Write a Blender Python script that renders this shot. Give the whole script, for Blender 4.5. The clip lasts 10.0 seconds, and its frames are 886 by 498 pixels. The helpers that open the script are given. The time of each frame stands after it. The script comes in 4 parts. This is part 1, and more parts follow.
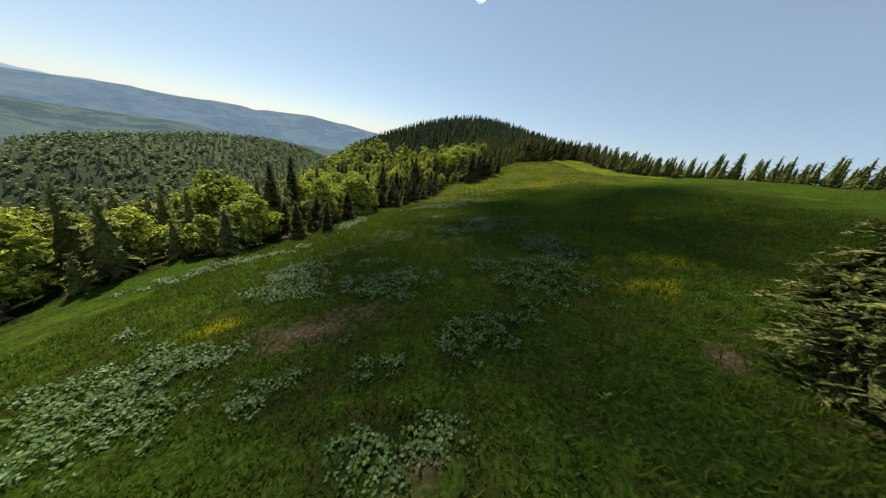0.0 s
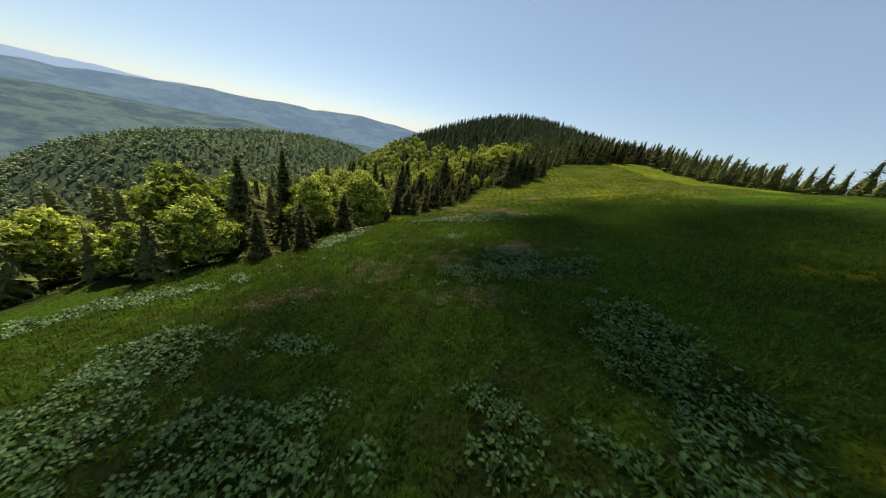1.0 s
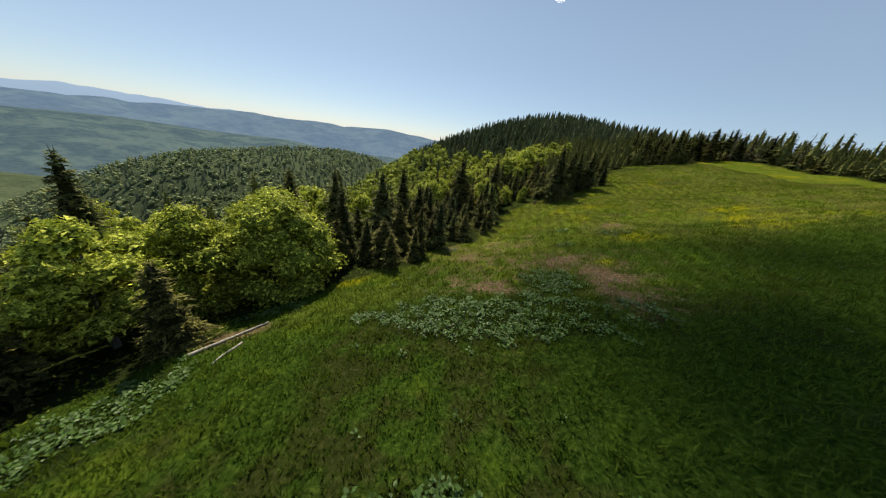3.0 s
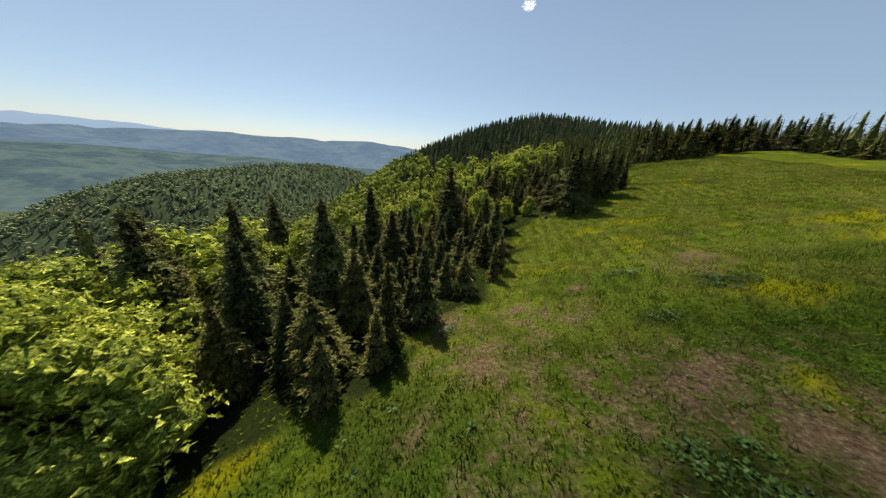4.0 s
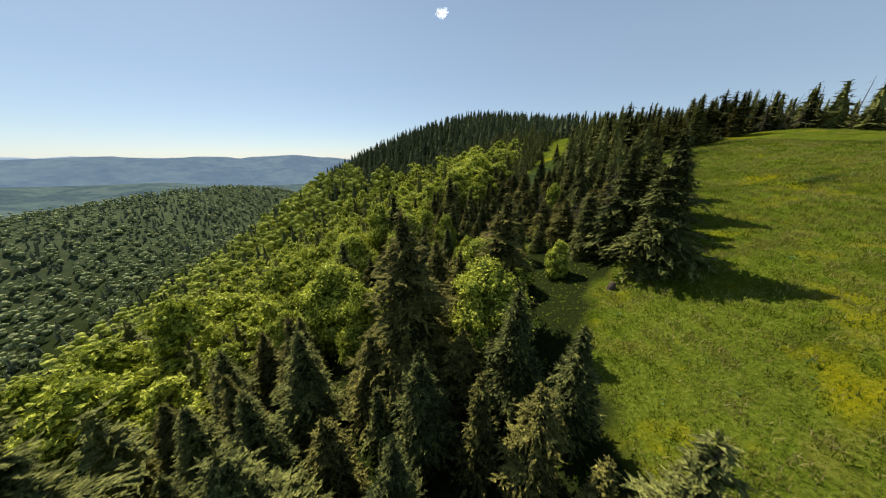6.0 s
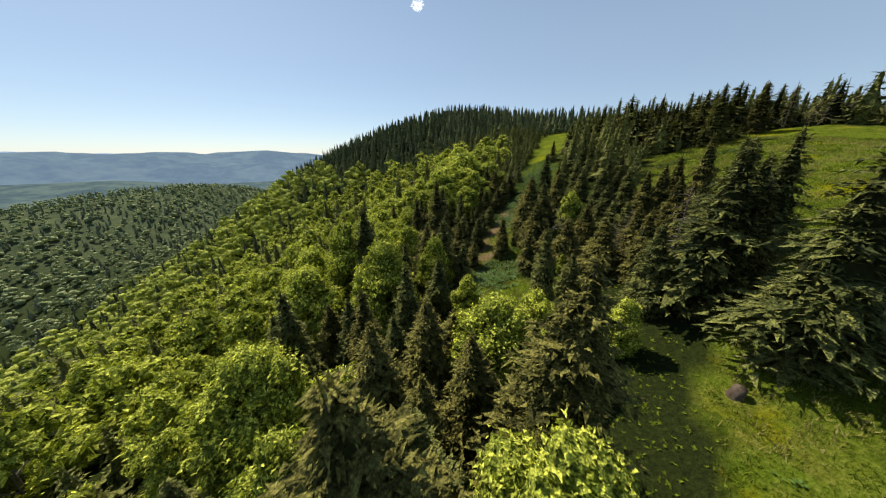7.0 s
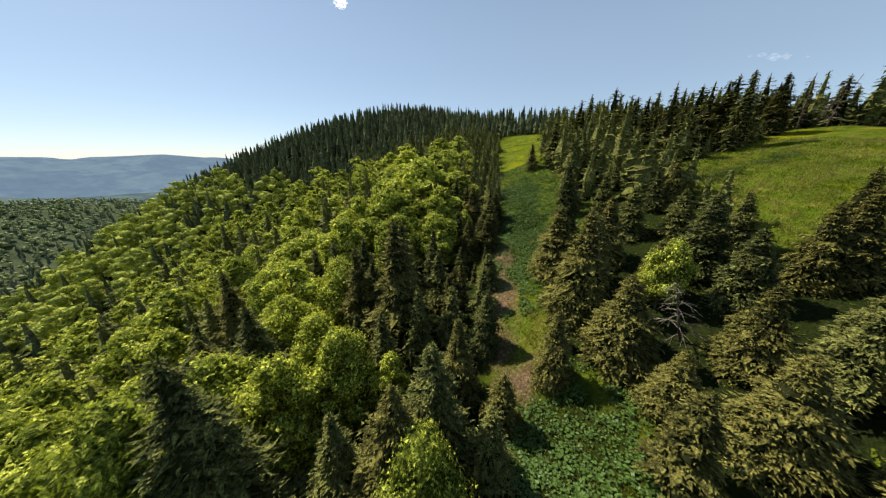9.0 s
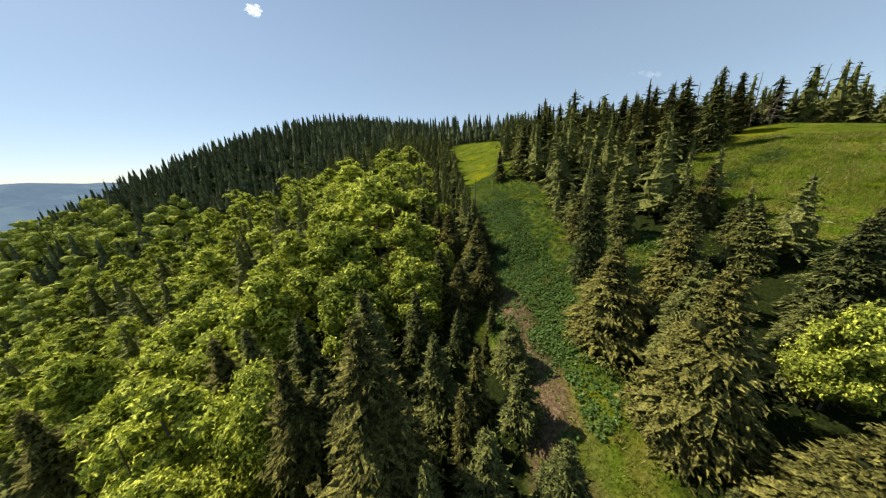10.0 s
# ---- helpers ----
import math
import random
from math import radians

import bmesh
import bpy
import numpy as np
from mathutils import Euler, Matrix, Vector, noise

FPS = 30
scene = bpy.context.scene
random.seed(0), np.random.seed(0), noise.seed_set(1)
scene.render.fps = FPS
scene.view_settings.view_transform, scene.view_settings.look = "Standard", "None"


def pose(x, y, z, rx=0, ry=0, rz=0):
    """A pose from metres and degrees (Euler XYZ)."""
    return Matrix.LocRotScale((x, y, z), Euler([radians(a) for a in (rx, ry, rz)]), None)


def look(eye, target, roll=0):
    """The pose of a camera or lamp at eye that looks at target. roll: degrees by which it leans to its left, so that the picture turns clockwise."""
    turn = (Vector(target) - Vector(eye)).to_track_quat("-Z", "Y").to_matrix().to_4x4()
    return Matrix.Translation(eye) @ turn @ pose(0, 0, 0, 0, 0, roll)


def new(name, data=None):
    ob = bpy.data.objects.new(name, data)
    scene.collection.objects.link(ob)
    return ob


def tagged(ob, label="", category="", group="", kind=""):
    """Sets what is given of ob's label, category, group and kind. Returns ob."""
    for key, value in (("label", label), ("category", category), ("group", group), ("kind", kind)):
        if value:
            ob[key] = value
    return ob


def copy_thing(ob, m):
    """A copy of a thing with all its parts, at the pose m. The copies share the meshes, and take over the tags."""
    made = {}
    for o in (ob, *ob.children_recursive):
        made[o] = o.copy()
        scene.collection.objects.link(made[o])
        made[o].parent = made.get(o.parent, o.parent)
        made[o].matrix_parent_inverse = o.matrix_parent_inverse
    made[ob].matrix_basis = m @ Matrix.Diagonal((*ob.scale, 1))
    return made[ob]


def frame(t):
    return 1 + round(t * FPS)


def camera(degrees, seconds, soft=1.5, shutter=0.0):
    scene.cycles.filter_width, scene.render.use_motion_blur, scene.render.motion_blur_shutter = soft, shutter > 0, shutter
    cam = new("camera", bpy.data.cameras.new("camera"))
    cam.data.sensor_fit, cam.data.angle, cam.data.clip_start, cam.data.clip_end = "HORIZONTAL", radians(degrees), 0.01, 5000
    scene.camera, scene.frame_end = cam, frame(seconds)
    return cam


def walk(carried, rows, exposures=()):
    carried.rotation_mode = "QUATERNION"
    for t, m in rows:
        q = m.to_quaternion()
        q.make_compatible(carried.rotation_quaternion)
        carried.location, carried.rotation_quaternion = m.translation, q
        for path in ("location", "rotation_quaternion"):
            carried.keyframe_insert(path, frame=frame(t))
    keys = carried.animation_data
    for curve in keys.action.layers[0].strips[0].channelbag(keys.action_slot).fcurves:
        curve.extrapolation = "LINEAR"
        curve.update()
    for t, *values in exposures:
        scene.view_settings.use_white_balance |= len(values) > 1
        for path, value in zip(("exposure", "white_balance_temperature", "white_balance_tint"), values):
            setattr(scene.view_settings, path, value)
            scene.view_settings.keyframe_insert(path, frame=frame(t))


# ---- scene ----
cam = camera(118.4, 10.0, soft=1.2, shutter=0.08)
METRES, EYE, TILT, LEAN, TURN = 100.0, 6.0, -22.0, -9.0, 0.0
ROWS = [
    (0.0, 0.0, 0.0, 0.0, 0.0, 0.0, -0.0),
    (0.5, 0.0099, 0.0463, 0.0148, 4.2, -0.1, -2.44),
    (1.0, 0.0164, 0.0976, 0.0305, 7.62, -0.18, -4.04),
    (1.5, 0.0182, 0.1461, 0.0456, 10.05, -0.12, -4.84),
    (2.0, 0.0162, 0.2002, 0.0622, 11.98, 0.11, -5.18),
    (3.5, -0.0085, 0.3461, 0.1115, 12.79, 1.99, -1.85),
    (4.0, -0.022, 0.4018, 0.1338, 11.16, 2.81, 0.77),
    (4.5, -0.0344, 0.4539, 0.1569, 8.78, 3.33, 3.42),
    (5.0, -0.0462, 0.5101, 0.1824, 5.74, 3.56, 6.21),
    (5.5, -0.0539, 0.5602, 0.2056, 3.02, 3.36, 8.33),
    (7.0, -0.0566, 0.6848, 0.2643, -3.44, 1.26, 11.26),
    (7.5, -0.0549, 0.7228, 0.2815, -5.38, 0.64, 11.71),
    (8.0, -0.0527, 0.7634, 0.2983, -8.05, 0.08, 12.49),
    (8.5, -0.0503, 0.8007, 0.3133, -11.28, -0.36, 13.71),
    (9.0, -0.047, 0.8409, 0.3301, -15.66, -0.94, 15.79),
    (9.5, -0.0418, 0.8783, 0.3463, -20.55, -1.59, 18.41),
    (10.0, -0.0332, 0.9191, 0.365, -27.1, -2.71, 21.83),
]
walk(cam, [(t, pose(0, 0, EYE, TILT, LEAN, TURN) @ pose(METRES * x, METRES * y, METRES * z, 90 + pitch, roll, yaw)) for t, x, y, z, yaw, pitch, roll in ROWS],
     [(0.0, 0.36), (2.0, 0.30), (3.5, 0.24), (5.5, 0.26), (7.0, 0.39), (10.0, 0.45)])

# ---------------------------------------------------------------- light
SUN_AZ, SUN_EL = -33.0, 48.0          # degrees from +y towards +x, and above the horizon
sun_way = Vector((math.sin(radians(SUN_AZ)) * math.cos(radians(SUN_EL)),
                  math.cos(radians(SUN_AZ)) * math.cos(radians(SUN_EL)), math.sin(radians(SUN_EL))))
world = bpy.data.worlds.new("sky")
scene.world = world
world.use_nodes = True
wn = world.node_tree
sky = wn.nodes.new("ShaderNodeTexSky")
sky.sky_type = "NISHITA"
sky.sun_disc = False
sky.sun_elevation, sky.sun_rotation = radians(SUN_EL), radians(SUN_AZ)
sky.altitude, sky.air_density, sky.dust_density, sky.ozone_density = 1800.0, 1.0, 1.0, 1.0
wn.nodes["Background"].inputs["Strength"].default_value = 0.090
haze = wn.nodes.new("ShaderNodeMix")                   # summer haze evens out the sky
haze.data_type = "RGBA"
haze.inputs[7].default_value = (4.3, 5.55, 6.75, 1)
up = wn.nodes.new("ShaderNodeSeparateXYZ")
fade = wn.nodes.new("ShaderNodeMapRange")              # the haze lies low and thins out towards the zenith
fade.inputs["From Min"].default_value, fade.inputs["From Max"].default_value = 0.30, 1.0
fade.inputs["To Min"].default_value, fade.inputs["To Max"].default_value = 0.44, 0.05
wn.links.new(wn.nodes.new("ShaderNodeTexCoord").outputs["Generated"], up.inputs["Vector"])
wn.links.new(up.outputs["Z"], fade.inputs["Value"])
wn.links.new(fade.outputs["Result"], haze.inputs[0])
wn.links.new(sky.outputs["Color"], haze.inputs[6])
wn.links.new(haze.outputs[2], wn.nodes["Background"].inputs["Color"])
sun_data = bpy.data.lights.new("sun", "SUN")
sun_data.energy, sun_data.angle, sun_data.color = 5.0, radians(0.53), (1.0, 0.91, 0.74)
sun = new("sun", sun_data)
sun.matrix_world = look(sun_way * 300, (0, 0, 0))

# ---------------------------------------------------------------- materials
def material(name):
    m = bpy.data.materials.new(name)
    m.use_nodes = True
    nt = m.node_tree
    return m, nt, nt.nodes["Principled BSDF"]


def node(nt, kind, **values):
    n = nt.nodes.new(kind)
    for key, value in values.items():
        n.inputs[key.replace("_", " ")].default_value = value
    return n


def ramp(nt, source, stops):
    n = nt.nodes.new("ShaderNodeValToRGB")
    while len(n.color_ramp.elements) < len(stops):
        n.color_ramp.elements.new(0.5)
    for e, (at, colour) in zip(n.color_ramp.elements, stops):
        e.position, e.color = at, (*colour, 1)
    nt.links.new(source, n.inputs["Fac"])
    return n.outputs["Color"]


def mixed(nt, factor, a, b, kind="MIX"):
    n = nt.nodes.new("ShaderNodeMix")
    n.data_type, n.blend_type = "RGBA", kind
    for value, key in ((factor, 0), (a, 6), (b, 7)):
        if isinstance(value, (int, float)):
            n.inputs[key].default_value = value
        elif isinstance(value, tuple):
            n.inputs[key].default_value = (*value, 1)
        else:
            nt.links.new(value, n.inputs[key])
    return n.outputs[2]


def place(nt):
    return nt.nodes.new("ShaderNodeNewGeometry").outputs["Position"]


def grain(nt, size, detail=3.0, rough=0.55, stretch=None):
    """Noise with features of about size metres, in world space."""
    n = node(nt, "ShaderNodeTexNoise", Scale=1.0 / size, Detail=detail, Roughness=rough)
    source = place(nt)
    if stretch:
        m = nt.nodes.new("ShaderNodeMapping")
        m.inputs["Scale"].default_value = stretch
        nt.links.new(source, m.inputs["Vector"])
        source = m.outputs["Vector"]
    nt.links.new(source, n.inputs["Vector"])
    return n.outputs["Fac"]


def mask(nt, name):
    n = nt.nodes.new("ShaderNodeAttribute")
    n.attribute_name = name
    return n.outputs["Fac"]


def relief(nt, b, source, strength, distance):
    n = node(nt, "ShaderNodeBump", Strength=strength, Distance=distance)
    nt.links.new(source, n.inputs["Height"])
    nt.links.new(n.outputs["Normal"], b.inputs["Normal"])


def ground_material():
    m, nt, b = material("ground")
    fine, mid, wide = grain(nt, 0.16, 5, 0.75), grain(nt, 1.3, 4, 0.65), grain(nt, 7.0, 3, 0.6)
    lush = ramp(nt, fine, [(0.32, (0.010, 0.024, 0.004)), (0.50, (0.038, 0.072, 0.008)), (0.70, (0.105, 0.155, 0.022))])
    damp = ramp(nt, fine, [(0.30, (0.018, 0.024, 0.005)), (0.52, (0.042, 0.052, 0.011)), (0.72, (0.085, 0.085, 0.028))])
    fresh = ramp(nt, fine, [(0.30, (0.032, 0.058, 0.005)), (0.50, (0.084, 0.130, 0.009)), (0.75, (0.18, 0.225, 0.026))])
    dry = ramp(nt, fine, [(0.30, (0.058, 0.068, 0.009)), (0.5, (0.138, 0.142, 0.020)), (0.75, (0.28, 0.25, 0.08))])
    yellow = ramp(nt, fine, [(0.3, (0.12, 0.13, 0.004)), (0.7, (0.30, 0.27, 0.008))])
    patch = ramp(nt, mid, [(0.42, (0, 0, 0)), (0.56, (1, 1, 1))])
    broad = ramp(nt, wide, [(0.44, (0, 0, 0)), (0.57, (1, 1, 1))])
    deep = ramp(nt, grain(nt, 3.4, 4, 0.7), [(0.50, (0, 0, 0)), (0.60, (0.75, 0.75, 0.75))])
    bright = ramp(nt, grain(nt, 4.6, 4, 0.7), [(0.56, (0, 0, 0)), (0.66, (0.7, 0.7, 0.7))])
    lower = mixed(nt, broad, mixed(nt, patch, lush, damp), lush)
    upper = mixed(nt, broad, mixed(nt, patch, dry, fresh), mixed(nt, 0.7, dry, fresh))
    upper = mixed(nt, bright, mixed(nt, deep, upper, ramp(nt, fine, [(0.3, (0.022, 0.042, 0.004)), (0.7, (0.10, 0.125, 0.012))])), yellow)
    grass = mixed(nt, mask(nt, "dry"), mixed(nt, mixed(nt, 1.0, bright, (0.95, 0.95, 0.95), "MULTIPLY"), lower, fresh), upper)
    grass = mixed(nt, mask(nt, "yellow"), grass, yellow)
    soil = ramp(nt, fine, [(0.3, (0.045, 0.027, 0.014)), (0.52, (0.15, 0.10, 0.058)), (0.72, (0.34, 0.26, 0.15))])
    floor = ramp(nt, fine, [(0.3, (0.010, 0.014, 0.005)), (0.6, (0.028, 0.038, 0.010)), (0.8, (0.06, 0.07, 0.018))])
    # far ground kept pale and greyish, matching the hazed valley tones
    fields = mixed(nt, 0.5, ramp(nt, grain(nt, 60, 4, 0.6), [(0.4, (0.060, 0.080, 0.046)), (0.6, (0.115, 0.140, 0.075))]),
                   ramp(nt, grain(nt, 7, 4, 0.7), [(0.4, (0.040, 0.056, 0.034)), (0.65, (0.115, 0.140, 0.066))]))
    floor = mixed(nt, mask(nt, "far"), floor, fields)
    straw_mat = ramp(nt, grain(nt, 0.7, 4, 0.7), [(0.44, (0, 0, 0)), (0.56, (0.75, 0.75, 0.75))])
    grass = mixed(nt, mixed(nt, 1.0, straw_mat, mask(nt, "litter"), "MULTIPLY"), grass, soil)
    # dark soil under the docks, the shade between their leaves put into its colour
    shaded_dock_soil = ramp(nt, fine, [(0.3, (0.006, 0.010, 0.004)), (0.6, (0.018, 0.026, 0.008)), (0.8, (0.045, 0.055, 0.016))])
    grass = mixed(nt, mask(nt, "dock"), grass, shaded_dock_soil)
    col = mixed(nt, mask(nt, "bare"), grass, soil)
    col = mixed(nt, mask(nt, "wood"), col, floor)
    nt.links.new(col, b.inputs["Base Color"])
    b.inputs["Roughness"].default_value = 0.85
    b.inputs["Specular IOR Level"].default_value = 0.0
    relief(nt, b, fine, 1.0, 0.12)
    return m


def leaf_material(name, dark, light, through_light, rough=0.5, share=0.35, gloss=0.35, leaflet=0.06, other=None, clump=0.0):
    """Leaves: each tree and each clump its own tone, light also shines through."""
    m, nt, b = material(name)
    info = nt.nodes.new("ShaderNodeObjectInfo").outputs["Random"]
    island = nt.nodes.new("ShaderNodeNewGeometry").outputs["Random Per Island"]
    add = node(nt, "ShaderNodeMath")
    add.operation = "MULTIPLY_ADD"
    nt.links.new(info, add.inputs[0])
    add.inputs[1].default_value = 0.45
    half = node(nt, "ShaderNodeMath")
    half.operation = "MULTIPLY"
    nt.links.new(island, half.inputs[0])
    half.inputs[1].default_value = 0.55
    nt.links.new(half.outputs[0], add.inputs[2])
    drift = node(nt, "ShaderNodeMath")
    drift.operation = "MULTIPLY_ADD"
    nt.links.new(grain(nt, 9.0, 2, 0.6), drift.inputs[0])
    drift.inputs[1].default_value = 0.7
    low = node(nt, "ShaderNodeMath")
    low.operation = "SUBTRACT"
    nt.links.new(add.outputs[0], low.inputs[0])
    low.inputs[1].default_value = 0.35
    nt.links.new(low.outputs[0], drift.inputs[2])
    add = drift
    col = ramp(nt, add.outputs[0], [(0.12, dark), (0.62, light)] + ([(0.95, other)] if other else []))
    if leaflet:                                          # single leaves or needles within a spray, as fine noise in the colour
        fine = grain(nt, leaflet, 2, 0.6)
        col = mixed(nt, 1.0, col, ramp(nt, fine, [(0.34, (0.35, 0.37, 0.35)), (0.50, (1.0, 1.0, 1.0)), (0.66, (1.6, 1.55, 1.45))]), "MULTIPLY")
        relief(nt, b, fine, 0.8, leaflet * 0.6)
    if clump:                                            # twigs and leafy clumps stand out: raised spots lighter, hollows darker
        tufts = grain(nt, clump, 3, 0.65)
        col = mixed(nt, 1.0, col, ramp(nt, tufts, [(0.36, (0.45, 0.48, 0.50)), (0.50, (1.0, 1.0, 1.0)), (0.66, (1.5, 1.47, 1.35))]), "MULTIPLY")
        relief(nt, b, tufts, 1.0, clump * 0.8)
    nt.links.new(col, b.inputs["Base Color"])
    b.inputs["Roughness"].default_value = rough
    b.inputs["Specular IOR Level"].default_value = gloss
    t = nt.nodes.new("ShaderNodeBsdfTranslucent")
    nt.links.new(mixed(nt, 0.5, col, through_light), t.inputs["Color"])
    mix = nt.nodes.new("ShaderNodeMixShader")
    mix.inputs["Fac"].default_value = share
    nt.links.new(b.outputs[0], mix.inputs[1])
    nt.links.new(t.outputs[0], mix.inputs[2])
    nt.links.new(mix.outputs[0], nt.nodes["Material Output"].inputs["Surface"])
    return m


def bark_material(name, dark, light):
    m, nt, b = material(name)
    nt.links.new(ramp(nt, grain(nt, 0.12, 4, 0.65, (1, 1, 0.25)), [(0.3, dark), (0.7, light)]), b.inputs["Base Color"])
    b.inputs["Roughness"].default_value = 0.9
    b.inputs["Specular IOR Level"].default_value = 0.08
    relief(nt, b, grain(nt, 0.06, 3, 0.6, (1, 1, 0.3)), 0.6, 0.03)
    return m


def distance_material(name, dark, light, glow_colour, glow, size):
    """Wooded hills far off; bluish glow and colour stand in for kilometres of lit air."""
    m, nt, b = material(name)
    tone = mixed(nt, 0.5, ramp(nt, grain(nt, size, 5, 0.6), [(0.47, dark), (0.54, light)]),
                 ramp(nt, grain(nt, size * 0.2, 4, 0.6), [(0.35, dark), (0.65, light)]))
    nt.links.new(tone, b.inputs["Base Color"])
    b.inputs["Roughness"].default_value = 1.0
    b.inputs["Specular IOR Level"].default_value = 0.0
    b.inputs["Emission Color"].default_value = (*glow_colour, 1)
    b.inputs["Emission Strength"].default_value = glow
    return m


GROUND = ground_material()
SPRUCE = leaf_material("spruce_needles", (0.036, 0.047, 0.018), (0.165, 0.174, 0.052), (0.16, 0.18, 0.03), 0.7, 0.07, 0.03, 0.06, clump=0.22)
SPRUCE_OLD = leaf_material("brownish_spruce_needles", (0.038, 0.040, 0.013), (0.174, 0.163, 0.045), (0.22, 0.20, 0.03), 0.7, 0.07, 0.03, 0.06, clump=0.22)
# bluer copy of the spruce tone, a little haze put into its colour
SPRUCE_FAR = leaf_material("hazed_summit_needles", (0.038, 0.050, 0.028), (0.132, 0.152, 0.070), (0.15, 0.17, 0.06), 0.8, 0.12, 0.02, 0, clump=0.7)
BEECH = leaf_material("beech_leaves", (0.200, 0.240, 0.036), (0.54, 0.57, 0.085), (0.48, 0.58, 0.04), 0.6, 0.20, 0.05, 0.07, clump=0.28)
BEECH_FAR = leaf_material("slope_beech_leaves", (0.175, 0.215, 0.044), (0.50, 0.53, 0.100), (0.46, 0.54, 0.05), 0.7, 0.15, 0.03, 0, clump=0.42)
# paler, greyer copies for the far spur: haze put into the colour
HAZED_LEAVES = leaf_material("hazed_valley_leaves", (0.26, 0.30, 0.145), (0.42, 0.46, 0.22), (0.22, 0.26, 0.08), 0.8, 0.2, 0.02, 0, clump=1.2)
HAZED_NEEDLES = leaf_material("hazed_valley_needles", (0.085, 0.105, 0.075), (0.190, 0.210, 0.130), (0.10, 0.13, 0.05), 0.8, 0.1, 0.02, 0, clump=1.2)
DOCK = leaf_material("dock_leaves", (0.008, 0.024, 0.005), (0.100, 0.175, 0.036), (0.15, 0.26, 0.04), 0.46, 0.16, 0.22, 0)
GRASS = leaf_material("grass_blades", (0.014, 0.032, 0.004), (0.115, 0.165, 0.018), (0.16, 0.23, 0.018), 0.6, 0.3, 0.05, 0)
FRESH = leaf_material("fresh_grass_blades", (0.044, 0.076, 0.006), (0.160, 0.205, 0.016), (0.18, 0.24, 0.015), 0.6, 0.3, 0.05, 0)
STRAW = leaf_material("dry_grass_blades", (0.052, 0.070, 0.008), (0.225, 0.220, 0.040), (0.20, 0.24, 0.03), 0.6, 0.3, 0.05, 0, other=(0.46, 0.39, 0.18))
BARK = bark_material("spruce_bark", (0.05, 0.035, 0.025), (0.14, 0.11, 0.085))
# inside of spruce crowns: twigs coloured dark for the shade between boughs
SHADED_TWIGS = bark_material("shaded_inner_twigs", (0.010, 0.012, 0.004), (0.030, 0.034, 0.010))
BEECH_BARK = bark_material("beech_bark", (0.09, 0.08, 0.065), (0.2, 0.185, 0.16))
# darker copy of the beech leaves: shade inside the crown as colour
SHADED_LEAVES = leaf_material("shaded_inner_leaves", (0.080, 0.105, 0.016), (0.190, 0.225, 0.034), (0.14, 0.18, 0.02), 0.7, 0.12, 0.02, 0.07, clump=0.28)
DEAD = bark_material("weathered_dead_wood", (0.10, 0.088, 0.074), (0.27, 0.24, 0.20))
PALE_WOOD = bark_material("pale_barkless_wood", (0.22, 0.19, 0.15), (0.50, 0.46, 0.38))

# ---------------------------------------------------------------- the lie of the land
# heights in metres of the hill on a 40 m net, rows from x = -160, columns from y = -60
NET = np.array([[-102, -92, -84, -82, -86, -93, -95, -91, -88, -90, -94], [-75, -64, -56, -57, -65, -68, -59, -45, -40, -47, -58], [-49, -35, -28, -34, -45, -50, -36, -11, -3, -14, -30], [-23, -9, -5, -17, -23, -35, -29, 1, 16, 7, -13], [-2, 6, 2, -10, -3, -9, -12, 10, 28, 25, 1], [11, 12, 8, 1, 11, 19, 17, 22, 35, 33, 8], [10, 8, 9, 8, 10, 17, 17, 16, 20, 19, 5], [-3, -8, -7, -3, -4, -7, -7, -7, -6, -6, -7]], float)
NET_X, NET_Y = -160 + 40.0 * np.arange(8), -60 + 40.0 * np.arange(11)


def smooth(a, b, v):
    s = np.clip((np.asarray(v, float) - a) / (b - a), 0, 1)
    return s * s * (3 - 2 * s)


def hill(x, y):
    wx = np.exp(-(np.asarray(x, float)[..., None] - NET_X) ** 2 / 2592.0)
    wy = np.exp(-(np.asarray(y, float)[..., None] - NET_Y) ** 2 / 2592.0)
    wx, wy = wx / (wx.sum(-1, keepdims=True) + 1e-30), wy / (wy.sum(-1, keepdims=True) + 1e-30)
    return np.einsum("...i,ij,...j->...", wx, NET, wy)


def waves(x, y, size, seed=0):
    """Smooth rolling, about -1 to 1, from a few crossed waves."""
    r = np.random.RandomState(seed)
    v = np.zeros(np.shape(x))
    for k in range(7):
        a, f, p = r.uniform(0, 6.28), r.uniform(0.6, 1.7) / size, r.uniform(0, 6.28)
        v = v + np.sin((np.cos(a) * x + np.sin(a) * y) * f * 6.28 + p)
    return v / 3.2


